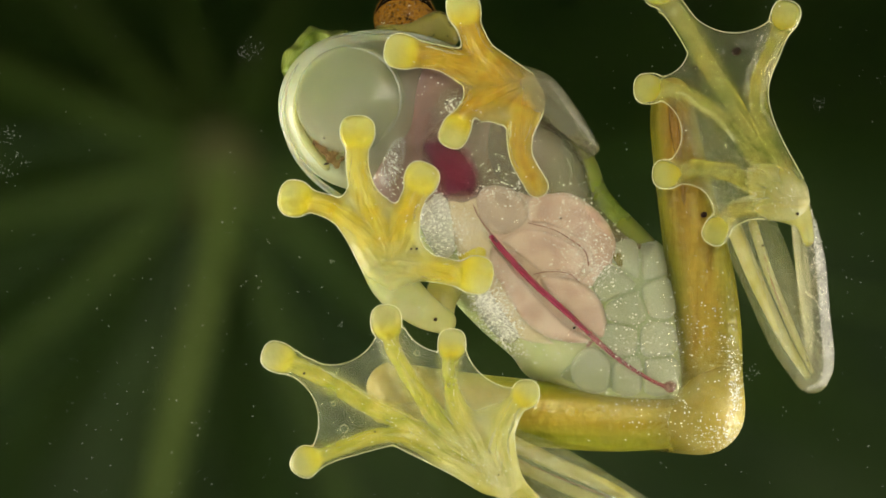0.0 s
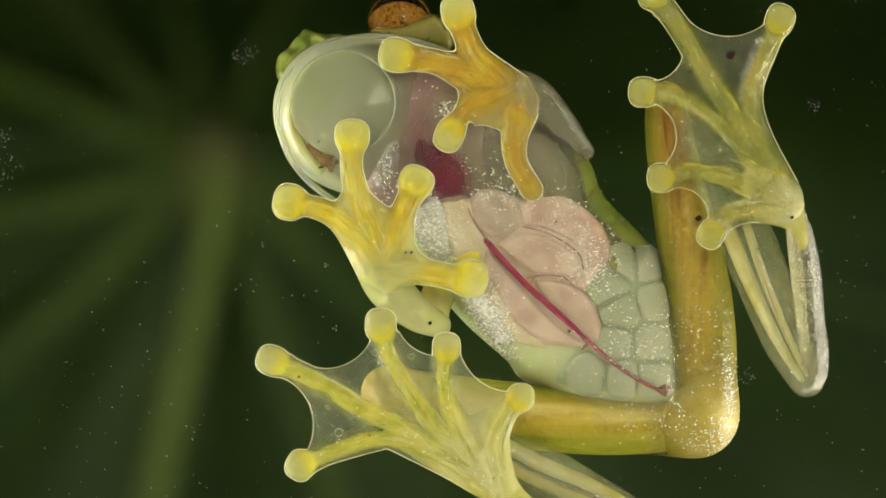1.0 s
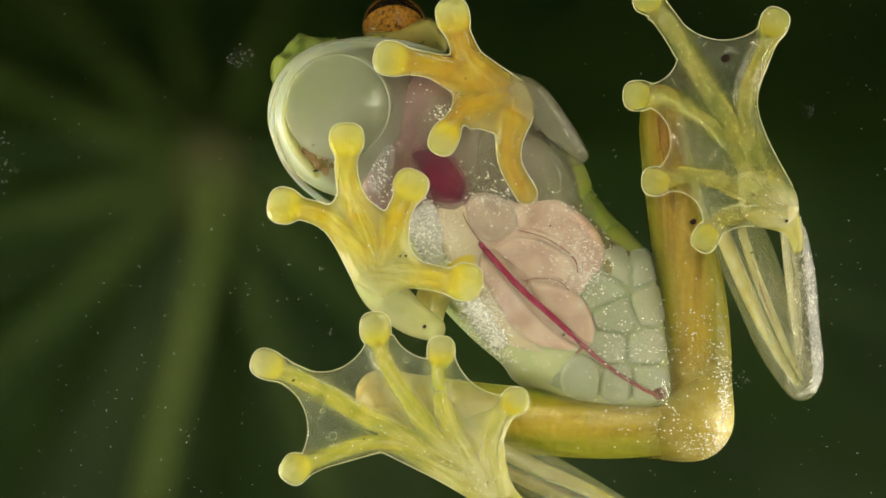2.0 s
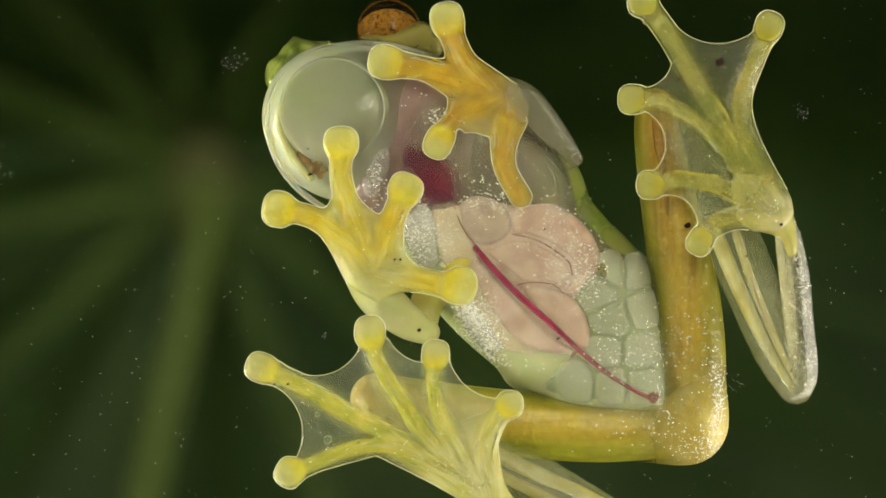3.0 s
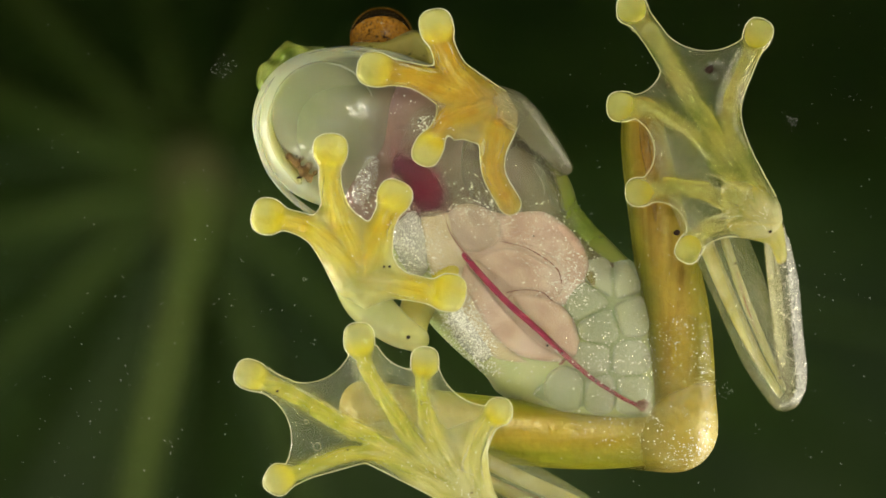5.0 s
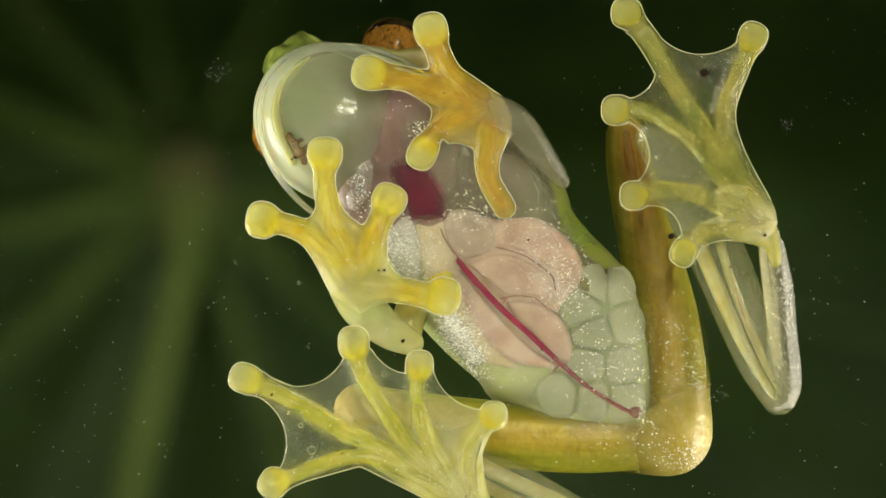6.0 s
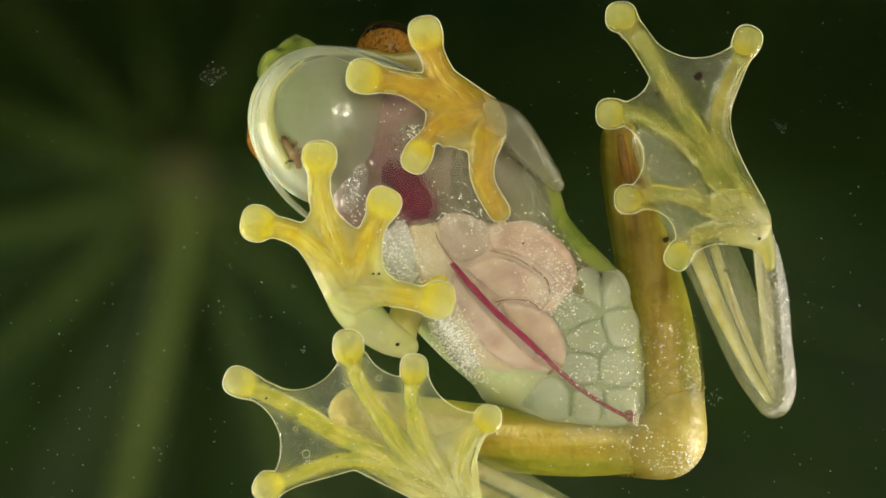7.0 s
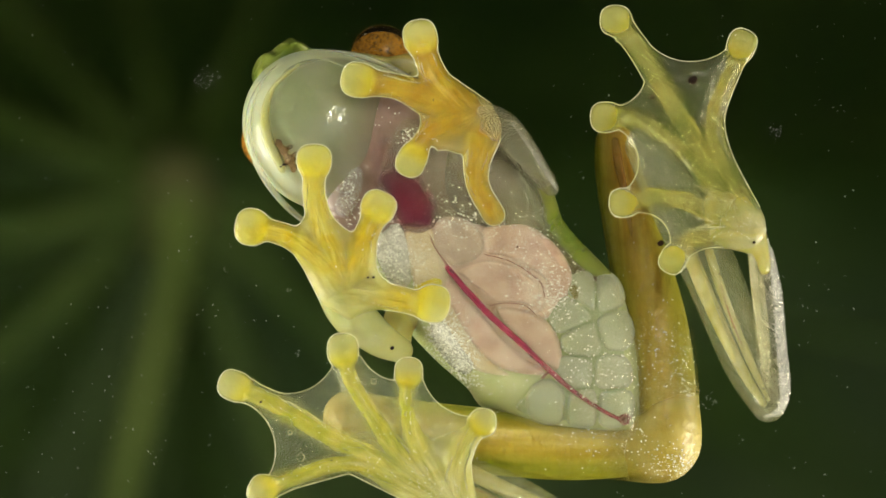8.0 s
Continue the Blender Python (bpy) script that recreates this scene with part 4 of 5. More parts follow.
    moulded("vent", blend(0.12, *(blob((11.28 + 0.2 * math.cos(a), 0.95, -6.84 + 0.2 * math.sin(a)), 0.13, 0.14, 0.12) for a in (0.3, 1.3, 2.4, 3.4, 4.4, 5.4))), (10.41, 0.6, -7.6), (12.19, 2.2, -6.25), 0.04, vent_flesh, trunk, "small knobbly dark vent")
    moulded("belly_skin", pillow(BODY, 4.6, 4.0, 1.5), low, high, 0.13, skin_film, trunk, "clear wet belly skin with fine grains")
    skin = blend(0.3, pillow(BODY, 4.6, 4.0, 1.5), rib)
    grains(skin, [(*(2.46, -3), 0.45, 0.6, 620), (*(3.31, -4.46), 0.4, 0.6, 300), (*(1.85, -2.5), 0.35, 0.4, 200), (*(-0.39, 1.29), 0.45, 0.9, 480), (*(0.87, 0.59), 0.3, 0.9, 120), (*(-2.52, 4.37), 0.28, 0.9, 300), (*(9.97, -4.73), 1.0, 1.2, 190), (*(7.17, 0.31), 1.2, 1.2, 300), (*(4.93, 2.27), 0.9, 0.6, 110), (*(7.79, -0.81), 0.4, 0.8, 120),
                  (*(3.11, 2.88), 0.9, 0.35, 120), (*(7.45, -1.37), 0.7, 0.5, 80), (*(5.21, -5.29), 1.7, 0.8, 90), (*(8.57, -2.77), 0.9, 1.5, 70), (*(2.41, -1.65), 0.9, 0.9, 70), (*(-1.23, 8.17), 0.7, 0.5, 50),
                  (*(0.45, 7.04), 0.35, 0.25, 60), (*(2.41, 3.95), 0.8, 0.4, 40)], (0.2, 4.0), trunk, 5)
    PARTS["trunk"], PARTS["heart"] = trunk, heart


def build_head(frog):
    pivot = (-2.53, 3, 5.94)
    jaw = blend(0.8, blob((-3.84, 3.6, 6.87), 4.5, 3.0, 3.98, 20), blob((-1.41, 4.6, 8.71), 2.66, 2.6, 2.02, 8))
    lip = bowed([(0.59, 3.6, 10.15, 0.12), (-1.4, 3.2, 10.69, 0.14), (-3.67, 3, 10.86, 0.15), (-5.79, 2.8, 10.28, 0.14), (-7.35, 2.6, 8.91, 0.15), (-8, 2.5, 6.92, 0.16), (-7.57, 2.6, 5.08, 0.16), (-6.64, 2.7, 3.75, 0.17), (-5.37, 3, 2.73, 0.16), (-3.96, 3.4, 2.05, 0.15), (-2.55, 4, 1.69, 0.14)], 6)
    line = chain([(p[0], 0, p[2], 0) for p in lip])

    def rim_share(x, y, z):
        # the lip is broadest at the corner of the mouth
        broad = 0.55 + 0.75 * ease(-(x + z), -6.5, 2.5)
        return ease(-line(x, 0 * y, z) / broad, -1.05, -0.55)

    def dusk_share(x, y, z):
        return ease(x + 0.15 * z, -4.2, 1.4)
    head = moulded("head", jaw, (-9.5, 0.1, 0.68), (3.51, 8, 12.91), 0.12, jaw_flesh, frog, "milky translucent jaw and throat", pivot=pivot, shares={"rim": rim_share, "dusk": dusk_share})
    rod("lip", lip, lip_flesh, head, flat=1.5, h=0.08, label="thick white lower lip")
    soft_rod("gum", bowed([(-6.18, 1.6, 9.43, 0.08), (-7.15, 1.5, 8.01, 0.14), (-7.27, 1.5, 6.6, 0.22), (-6.79, 1.5, 5.34, 0.24), (-5.8, 1.6, 4.07, 0.2)]), gum_flesh, head, h=0.08, label="pale yellow inner jaw line")
    disc_c = (-4.7, 1, 7.43)
    disc = moulded("throat_patch", blob((-4.6, 1.05, 7.43), 2.74, 0.58, 2.69, 0), (-8.1, 0.02, 4.04), (-1.39, 2.2, 10.87), 0.09, throat_flesh, head, "round throat bulge pressed flat on the glass", pivot=(-4.7, 1, 7.43))
    # highlight on the bulge's right edge, painted as a pale arc
    ring = [(disc_c[0] + 2.62 * math.cos(a / 24 * 6.2832), 0.7, disc_c[2] + 2.56 * math.sin(a / 24 * 6.2832), 0.03 + 0.03 * math.sin((a + 4) / 10 * 3.14)) for a in range(-4, 7)]
    soft_rod("patch_highlight", ring, lip_flesh, disc, h=0.04, label="pale ring painted as the throat bulge's edge highlight")
    spot = blend(0.2, blob((-5.5, 1.15, 4.58), 0.52, 0.16, 0.34, 50), blob((-6.12, 1.2, 5.14), 0.36, 0.14, 0.2, 30))
    moulded("jaw_spot", lambda x, y, z: spot(x, y, z) + 0.1 * np.sin(9 * x + 2) * np.sin(8 * z), (-7.3, 0.3, 3.3), (-4.5, 2, 6.2), 0.05, spot_brown, head, "small brown blotch")
    moulded("jaw_spot", blob((-5.78, 0.95, 4.24), 0.16, 0.08, 0.06, -10), (-6.4, 0.3, 3.7), (-5, 2, 4.8), 0.03, mole_dark, head, "small dark fleck")
    snout = pillow([(-8.11, 8.82), (-8.19, 9.39), (-8.02, 9.91), (-7.48, 10.42), (-7.08, 10.93), (-6.71, 11.25), (-6.22, 11.16), (-5.48, 11.02), (-4.74, 11.05), (-5.25, 10.25), (-6.68, 9.39), (-7.59, 8.42)], 5.0, 1.5, 0.5)
    moulded("snout", lambda x, y, z: snout(x, y, z) + 0.05 * np.sin(5.1 * x + 1.0) * np.sin(4.3 * z + 2.0 * y), (-9.06, 2.8, 7.2), (-3.6, 7, 12), 0.09, green_skin, head, "bright green rough snout")
    for c, r, n, top in (((-1.92, 5.4, 11.6), 1.6, Vector((0, 0.9, 0.438)), 2), ((-6.45, 5.4, 6.07), 1.52, Vector((0.66, 0.75, 0)), 0)):
        lo, hi = [q - 1.9 for q in c], [q + 1.9 for q in c]
        moulded("eye", blob(c, r, r, r), lo, hi, 0.08, iris_gold, head, "golden eye with fine black specks")
        shell = blob(c, r * 1.018, r * 1.018, r * 1.018)

        def slit(x, y, z):
            u, v, w = (x - c[0]) / r, (y - c[1]) / r, (z - c[2]) / r
            along = u if top == 2 else w
            out = w if top == 2 else -u
            band = np.abs(n[0] * u + n[1] * v + n[2] * w + 0.16) - 0.23 * np.sqrt(np.clip(1 - (along / 0.93) ** 2, 0, 1)) + 0 * u + 0 * w
            return np.maximum(np.maximum(band * r, shell(x, y, z)), (0.1 - out) * r + 0 * v)
        moulded("pupil", slit, lo, hi, 0.05, pupil_black, head, "black horizontal pupil")
        moulded("cornea", blob(c, r * 1.05, r * 1.05, r * 1.05), lo, hi, 0.09, cornea_clear, head, "clear shining eye surface")
    moulded("eyelid", pillow([(-3.42, 11.2), (-2.68, 11.42), (-1.77, 11.57), (-0.97, 11.82), (-0.17, 12.05), (0.46, 11.54), (0.8, 10.86), (0.68, 10.34), (0.03, 10.29), (-1.25, 10.51), (-2.68, 10.8)], 4.6, 0.9, 0.45), (-3.9, 3, 9.6), (1.6, 6.5, 12.4), 0.09, lid_skin, head, "speckled olive eyelid")
    PARTS["head"], PARTS["disc"] = head, disc


def build_front(frog):
    # one forefoot on the lower side of the throat
    toes = [[(-6.71, 0.5, 2.42, 0.53), (-5.31, 0.55, 1.94, 0.59), (-3.91, 0.6, 0.82, 0.67), (-2.93, 0.7, -0.3, 0.73)],
            [(-4.19, 0.5, 5.45, 0.56), (-4.24, 0.55, 4.05, 0.56), (-3.77, 0.6, 2.22, 0.67), (-2.84, 0.7, 0.12, 0.79)],
            [(-1.16, 0.5, 3.21, 0.62), (-1.61, 0.55, 2.22, 0.62), (-2.08, 0.6, 0.96, 0.73), (-2.65, 0.7, -0.44, 0.84)],
            [(1.15, 0.5, -1.34, 0.62), (-0.26, 0.55, -1.01, 0.65), (-1.66, 0.6, -0.86, 0.73), (-2.65, 0.7, -0.72, 0.84)]]
    pads = [(*(-7.34, 0, 2.5), 0.81, 0.92, 10), (*(-4.23, 0, 5.8), 0.87, 0.81, 0), (*(-1.04, 0, 3.53), 0.87, 0.76, 25), (*(1.65, 0, -1.28), 0.84, 0.95, 10)]
    web = [(-5.02, 0.96), (-3.9, -1.28), (-2.5, -2.12), (-0.96, -1.28), (-0.54, -0.44), (-1.1, 0.68), (-1.24, 1.52), (-2.22, 2.08), (-3.34, 2.92), (-3.9, 3.2), (-4.74, 2.92), (-5.16, 2.36)]
    arcs = [((-0.68, 1.8), (-1.15, 0.96), (-0.4, -0.3))]
    flat_foot("forefoot", frog, toes, pads, web, arcs, finger_film, finger_flesh, (tendon_flesh, cord_yellow, cord_yellow, cord_green), "finger", "bright yellow translucent forefoot spread on the glass", 0.32, 0.6, False, (-2.4, -1.6, 2.6))
    rod("forearm", bowed([(-3.64, 1.3, -0.16, 0.73), (-2.52, 1.5, -1.71, 1.07), (-1.11, 1.6, -2.99, 0.9), (0.02, 1.6, -3.61, 0.65)]), arm_flesh, frog, h=0.11, label="pale yellow-green translucent forearm")
    rod("upper_arm", bowed([(-0.12, 2, -3.5, 0.62), (0.02, 2.6, -2.15, 0.85), (1.16, 3, -0.45, 1.02), (2.87, 3.6, 0.69, 0.97)]), sole_flesh, frog, h=0.12, label="yellow translucent upper arm")
    # the other one over the chest
    toes = [[(-1.44, 0.5, 9.66, 0.67), (-0.12, 0.55, 9.44, 0.62), (1.29, 0.6, 8.96, 0.79), (2.97, 0.7, 8.27, 0.96)],
            [(1.09, 0.5, 11.57, 0.67), (1.37, 0.55, 10.79, 0.62), (1.85, 0.6, 9.67, 0.73), (2.97, 0.7, 8.41, 0.9)],
            [(0.81, 0.5, 6.24, 0.51), (1.29, 0.55, 6.97, 0.48), (1.99, 0.6, 7.47, 0.73), (3.11, 0.7, 7.98, 0.9)],
            [(4.65, 0.5, 3.12, 0.56), (3.9, 0.55, 4.47, 0.56), (3.81, 0.6, 5.73, 0.67), (4.1, 0.7, 7.14, 0.9)]]
    pads = [(*(-2.08, 0, 9.78), 0.84, 0.87, 10), (*(1, 0, 11.93), 0.84, 0.84, -10), (*(0.58, 0, 5.8), 0.73, 0.84, 25)]
    web = [(0.58, 9.78), (1.7, 9.92), (2.82, 9.69), (4.5, 8.66), (5.06, 7.68), (4.78, 6.56), (4.36, 5.86), (3.24, 6.14), (1.98, 6.14), (1.14, 7.12), (1, 8.1), (0.02, 8.94)]
    arcs = [((1.56, 6.05), (2.54, 6.25), (3.19, 5.58))]
    flat_foot("forefoot", frog, toes, pads, web, arcs, amber_film, amber_flesh, (tendon_flesh, cord_yellow, cord_amber, cord_amber), "finger", "amber-yellow translucent forefoot spread on the glass", 0.32, 0.6, False, (5.4, 8.0, 1.9))
    PARTS["forearm"] = rod("forearm", bowed([(3.55, 1.4, 8.29, 0.96), (4.82, 1.6, 7.74, 1.02), (6.24, 1.8, 6.39, 0.73), (7.43, 1.9, 5.06, 0.4)]), pale_flesh, frog, h=0.1, label="greyish clear translucent forearm", pivot=(4.25, 1.5, 7.87))
    # highlight along the arm's edge, painted as a white strip
    rod("painted_sheen", bowed([(5.31, 1.1, 8.22, 0.06), (6.36, 1.2, 6.88, 0.1), (7.21, 1.4, 5.7, 0.13), (7.64, 1.6, 5.08, 0.08)], 8), painted_glint, PARTS["forearm"], h=0.05, label="bumpy white wet sheen")
    arm = chain(bowed([(3.55, 1.4, 8.29, 0.96), (4.82, 1.6, 7.74, 1.02), (6.24, 1.8, 6.39, 0.73), (7.43, 1.9, 5.06, 0.4)]))
    grains(arm, [(5.4 + 0.22 * i, 8.1 - 0.31 * i, 0.10, 0.16, 11) for i in range(10)], (0.2, 3.0), PARTS["forearm"], 12, (0.012, 0.016, 0.022, 0.03))
    rod("upper_arm", bowed([(7.39, 2.4, 4.99, 0.4), (6, 3.4, 4.96, 0.85), (4.03, 4.4, 4.41, 1.14)]), pale_flesh, frog, h=0.12, label="clear translucent upper arm")


def build_hind(frog):
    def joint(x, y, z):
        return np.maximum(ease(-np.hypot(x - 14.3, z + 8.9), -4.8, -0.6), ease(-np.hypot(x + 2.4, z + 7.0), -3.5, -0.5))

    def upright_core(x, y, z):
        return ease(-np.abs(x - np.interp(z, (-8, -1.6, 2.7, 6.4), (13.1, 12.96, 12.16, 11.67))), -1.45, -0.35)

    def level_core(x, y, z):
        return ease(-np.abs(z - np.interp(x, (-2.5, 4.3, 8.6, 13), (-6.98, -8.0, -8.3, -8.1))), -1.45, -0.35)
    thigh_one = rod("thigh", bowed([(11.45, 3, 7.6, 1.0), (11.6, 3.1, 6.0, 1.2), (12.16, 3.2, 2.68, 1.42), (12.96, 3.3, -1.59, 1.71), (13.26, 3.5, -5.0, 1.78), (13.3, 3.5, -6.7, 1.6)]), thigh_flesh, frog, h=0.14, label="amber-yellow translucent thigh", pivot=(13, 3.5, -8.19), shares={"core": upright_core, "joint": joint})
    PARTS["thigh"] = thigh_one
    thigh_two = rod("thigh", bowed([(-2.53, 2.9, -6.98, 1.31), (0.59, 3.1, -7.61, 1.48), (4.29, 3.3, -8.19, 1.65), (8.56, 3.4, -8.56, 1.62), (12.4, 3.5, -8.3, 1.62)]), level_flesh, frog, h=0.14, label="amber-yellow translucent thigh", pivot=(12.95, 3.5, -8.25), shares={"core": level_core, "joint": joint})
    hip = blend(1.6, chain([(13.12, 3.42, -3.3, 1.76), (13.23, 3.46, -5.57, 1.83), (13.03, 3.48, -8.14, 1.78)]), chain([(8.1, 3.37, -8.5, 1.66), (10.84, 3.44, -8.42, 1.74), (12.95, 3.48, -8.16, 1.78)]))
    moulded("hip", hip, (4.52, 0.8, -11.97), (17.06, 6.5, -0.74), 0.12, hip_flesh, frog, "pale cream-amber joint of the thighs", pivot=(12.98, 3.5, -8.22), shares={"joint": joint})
    shin_one = rod("shin", bowed([(12.3, 3.2, 6.6, 1.0), (13.66, 3, 4.1, 1.36), (15.67, 2.6, 0.12, 1.42), (17.27, 2, -4.12, 1.19), (18.37, 1.7, -6.32, 0.9)]), shin_flesh, frog, h=0.12, label="pale striped translucent shin")
    tarsus_one = rod("tarsus", bowed([(17.81, 1.1, 1.95, 0.51), (18.16, 1.2, -0.16, 0.7), (18.46, 1.4, -3.26, 0.76), (18.64, 1.6, -5.52, 0.85), (18.43, 1.7, -6.32, 0.85)]), pale_flesh, frog, h=0.1, label="pale glossy ankle segment")
    shin_two = rod("shin", bowed([(-2.25, 3, -7.27, 1.25), (1.44, 2.8, -9.24, 1.42), (5.69, 2.4, -11.35, 1.42), (9.63, 2, -13.45, 1.19), (11.88, 1.7, -14.7, 0.9)]), shin_flesh, frog, h=0.12, label="pale striped translucent shin")
    rod("tarsus", bowed([(3.54, 1.2, -12.05, 0.51), (5.23, 1.2, -13.06, 0.73), (8.48, 1.4, -14.26, 0.79), (11.87, 1.6, -14.84, 0.85)]), pale_flesh, frog, h=0.1, label="pale glossy ankle segment")
    rod("thigh_muscle", bowed([(11.42, 1.9, 7.3, 0.2), (11.54, 1.75, 6.0, 0.25), (11.83, 1.78, 4.07, 0.17), (12.23, 2, 0.68, 0.11)]), muscle_amber, thigh_one, h=0.09, label="brown muscle strand showing through the skin")
    for mat, pts in ((strand_flesh, [(14.42, 1.7, 1.25, 0.4), (15.59, 1.5, -1.57, 0.37), (16.92, 1.2, -4.39, 0.28), (18.09, 1.1, -6.3, 0.17)]),
                     (strand_flesh, [(15.43, 1.6, 1.25, 0.23), (16.15, 1.4, -1.01, 0.23), (17.39, 1.1, -4.1, 0.2), (18.31, 1, -6.07, 0.11)]),
                     (thread_flesh, [(15.93, 1.2, -0.16, 0.04), (16.4, 1, -1.85, 0.05), (17.18, 0.9, -3.82, 0.04), (17.51, 0.9, -4.66, 0.03)])):
        rod("strand", bowed(pts), mat, shin_one, h=0.07, label="fine pale strand inside the shin")
    for mat, pts in ((strand_flesh, [(1.15, 2, -8.5, 0.4), (5.1, 1.7, -10.47, 0.37), (8.48, 1.4, -12, 0.31), (11.29, 1.2, -13.96, 0.23)]),
                     (strand_flesh, [(1.15, 2, -9.35, 0.34), (5.1, 1.7, -11.45, 0.28), (8.48, 1.4, -12.85, 0.25), (11.29, 1.2, -14.24, 0.17)]),
                     (thread_flesh, [(3.41, 1.4, -10.37, 0.04), (5.94, 1.2, -11.43, 0.05), (8.47, 1.1, -12.41, 0.05)])):
        rod("strand", bowed(pts), mat, shin_two, h=0.07, label="fine pale strand inside the shin")
    for pts in ([(17.44, 0.7, 1.52, 0.22), (17.67, 0.8, -0.73, 0.22), (18.02, 0.9, -3.26, 0.22), (18.26, 1.1, -5.51, 0.17)], [(17.78, 0.75, 1.24, 0.11), (18.13, 0.85, -1.57, 0.11), (18.36, 0.95, -4.38, 0.11)]):
        rod("strand", bowed(pts), tendon_flesh, tarsus_one, h=0.06, label="yellow cord inside the ankle")
    # foot beside the raised thigh
    toes = [[(11.02, 0.5, 12.41, 0.56), (12.09, 0.5, 10.92, 0.59), (13.49, 0.5, 8.54, 0.62), (15.19, 0.6, 5.73, 0.67), (17.03, 0.8, 2.65, 0.73)],
            [(16.81, 0.5, 11.2, 0.51), (16.19, 0.5, 9.8, 0.51), (15.52, 0.5, 7.84, 0.56), (15.89, 0.6, 5.73, 0.67), (17.31, 0.8, 2.79, 0.79)],
            [(10.55, 0.5, 7.98, 0.56), (12.09, 0.5, 7.64, 0.56), (13.92, 0.5, 6.43, 0.56), (15.61, 0.6, 4.33, 0.62), (17.03, 0.8, 2.51, 0.67)],
            [(11.47, 0.5, 3.74, 0.53), (12.93, 0.5, 3.99, 0.51), (14.62, 0.5, 3.63, 0.51), (16.03, 0.6, 2.93, 0.56), (17.17, 0.8, 2.31, 0.67)],
            [(13.72, 0.5, 1.18, 0.53), (14.48, 0.5, 1.94, 0.51), (15.75, 0.6, 2.08, 0.51), (17.31, 0.8, 2.14, 0.67)]]
    pads = [(*(10.69, 0, 12.72), 0.78, 0.76, 0), (*(16.93, 0, 11.54), 0.73, 0.78, 20), (*(10.16, 0, 7.93), 0.73, 0.76, 0), (*(11.05, 0, 3.7), 0.7, 0.73, 0), (*(13.52, 0, 0.9), 0.67, 0.73, 30)]
    web = [(10.8, 12.44), (16.93, 11.88), (16.04, 9.36), (15.84, 7.12), (17.38, 4.04), (18.17, 2.36), (17.66, 1.52), (15.7, 1.38), (14.72, 1.24), (13.52, 0.68), (11.08, 3.7), (10.16, 7.96)]
    arcs = [((11.87, 12.21), (14.64, 10.7), (16.32, 11.43)), ((11.22, 11.54), (12.15, 9.92), (10.66, 8.49)), ((10.8, 7.34), (11.81, 5.72), (11.08, 4.26)), ((11.78, 3.2), (13.32, 2.22), (13.35, 1.38)),
            ((14.02, 0.68), (15.28, 1.46), (16.82, 1.1))]
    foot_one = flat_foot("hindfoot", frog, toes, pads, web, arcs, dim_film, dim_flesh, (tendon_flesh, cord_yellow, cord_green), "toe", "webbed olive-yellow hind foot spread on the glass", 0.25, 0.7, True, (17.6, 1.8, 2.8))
    moulded("sole", pillow([(15.28, 4.18), (16.82, 4.04), (18, 2.64), (18.45, 0.54), (17.94, 0.12), (17.44, 1.1), (15.7, 1.66), (15.14, 2.92)], 0.8, 0.62, 0.6), (14.02, -0.1, -1), (19.81, 2, 5.49), 0.08, sole_pale, frog, "pale yellow-white sole at the ankle")
    for pts in ([(14.5, 0.1, 4.58, 0.0335), (15.03, 0.1, 4.41, 0.0447), (15.48, 0.1, 3.97, 0.0447), (14.92, 0.1, 3.86, 0.0419), (14, 0.1, 4.11, 0.0279)], [(14.42, 0.1, 3.13, 0.0279), (14.92, 0.1, 2.91, 0.0419), (15.51, 0.1, 2.71, 0.0447), (14.84, 0.1, 2.51, 0.0391), (14.14, 0.1, 2.21, 0.0279)]):
        rod("web_fold", bowed(pts, 6), tendon_flesh, foot_one, h=0.03, label="pale fold of the web")
    # foot over the level thigh
    toes = [[(-7.84, 0.5, -5.5, 0.56), (-6.15, 0.5, -6.28, 0.59), (-3.91, 0.5, -7.6, 0.62), (-1.1, 0.6, -9.15, 0.7), (2.27, 0.8, -11.12, 0.84)],
            [(-2.73, 0.5, -4.09, 0.53), (-2.22, 0.5, -5.5, 0.56), (-0.96, 0.5, -7.46, 0.62), (0.72, 0.6, -9.57, 0.7), (2.55, 0.8, -11.27, 0.84)],
            [(0.36, 0.5, -5.07, 0.51), (0.36, 0.5, -6.62, 0.56), (0.92, 0.5, -8.58, 0.62), (1.85, 0.6, -10.27, 0.7), (2.83, 0.8, -11.41, 0.79)],
            [(3.9, 0.5, -7.32, 0.51), (3.11, 0.5, -8.44, 0.51), (2.83, 0.5, -9.85, 0.62), (3.11, 0.8, -11.41, 0.79)],
            [(-6.38, 0.5, -10.38, 0.53), (-4.75, 0.5, -9.71, 0.53), (-2.5, 0.5, -9.14, 0.56), (-0.26, 0.6, -9.85, 0.73), (2.27, 0.8, -11.27, 0.84)]]
    pads = [(*(-8.18, 0, -5.34), 0.81, 0.76, 20), (*(-2.81, 0, -3.58), 0.78, 0.84, 0), (*(0.44, 0, -4.67), 0.7, 0.73, 0), (*(4.11, 0, -7.16), 0.67, 0.7, 0), (*(-6.78, 0, -10.52), 0.73, 0.78, 30)]
    web = [(-7.82, -5.2), (-2.81, -3.66), (0.58, -4.64), (4.22, -7.16), (3.52, -9.12), (3.72, -11.08), (4.78, -12.34), (3.38, -12.48), (1.98, -11.92), (-0.54, -10.66), (-2.5, -9.68), (-5.02, -10.38), (-6.7, -10.58)]
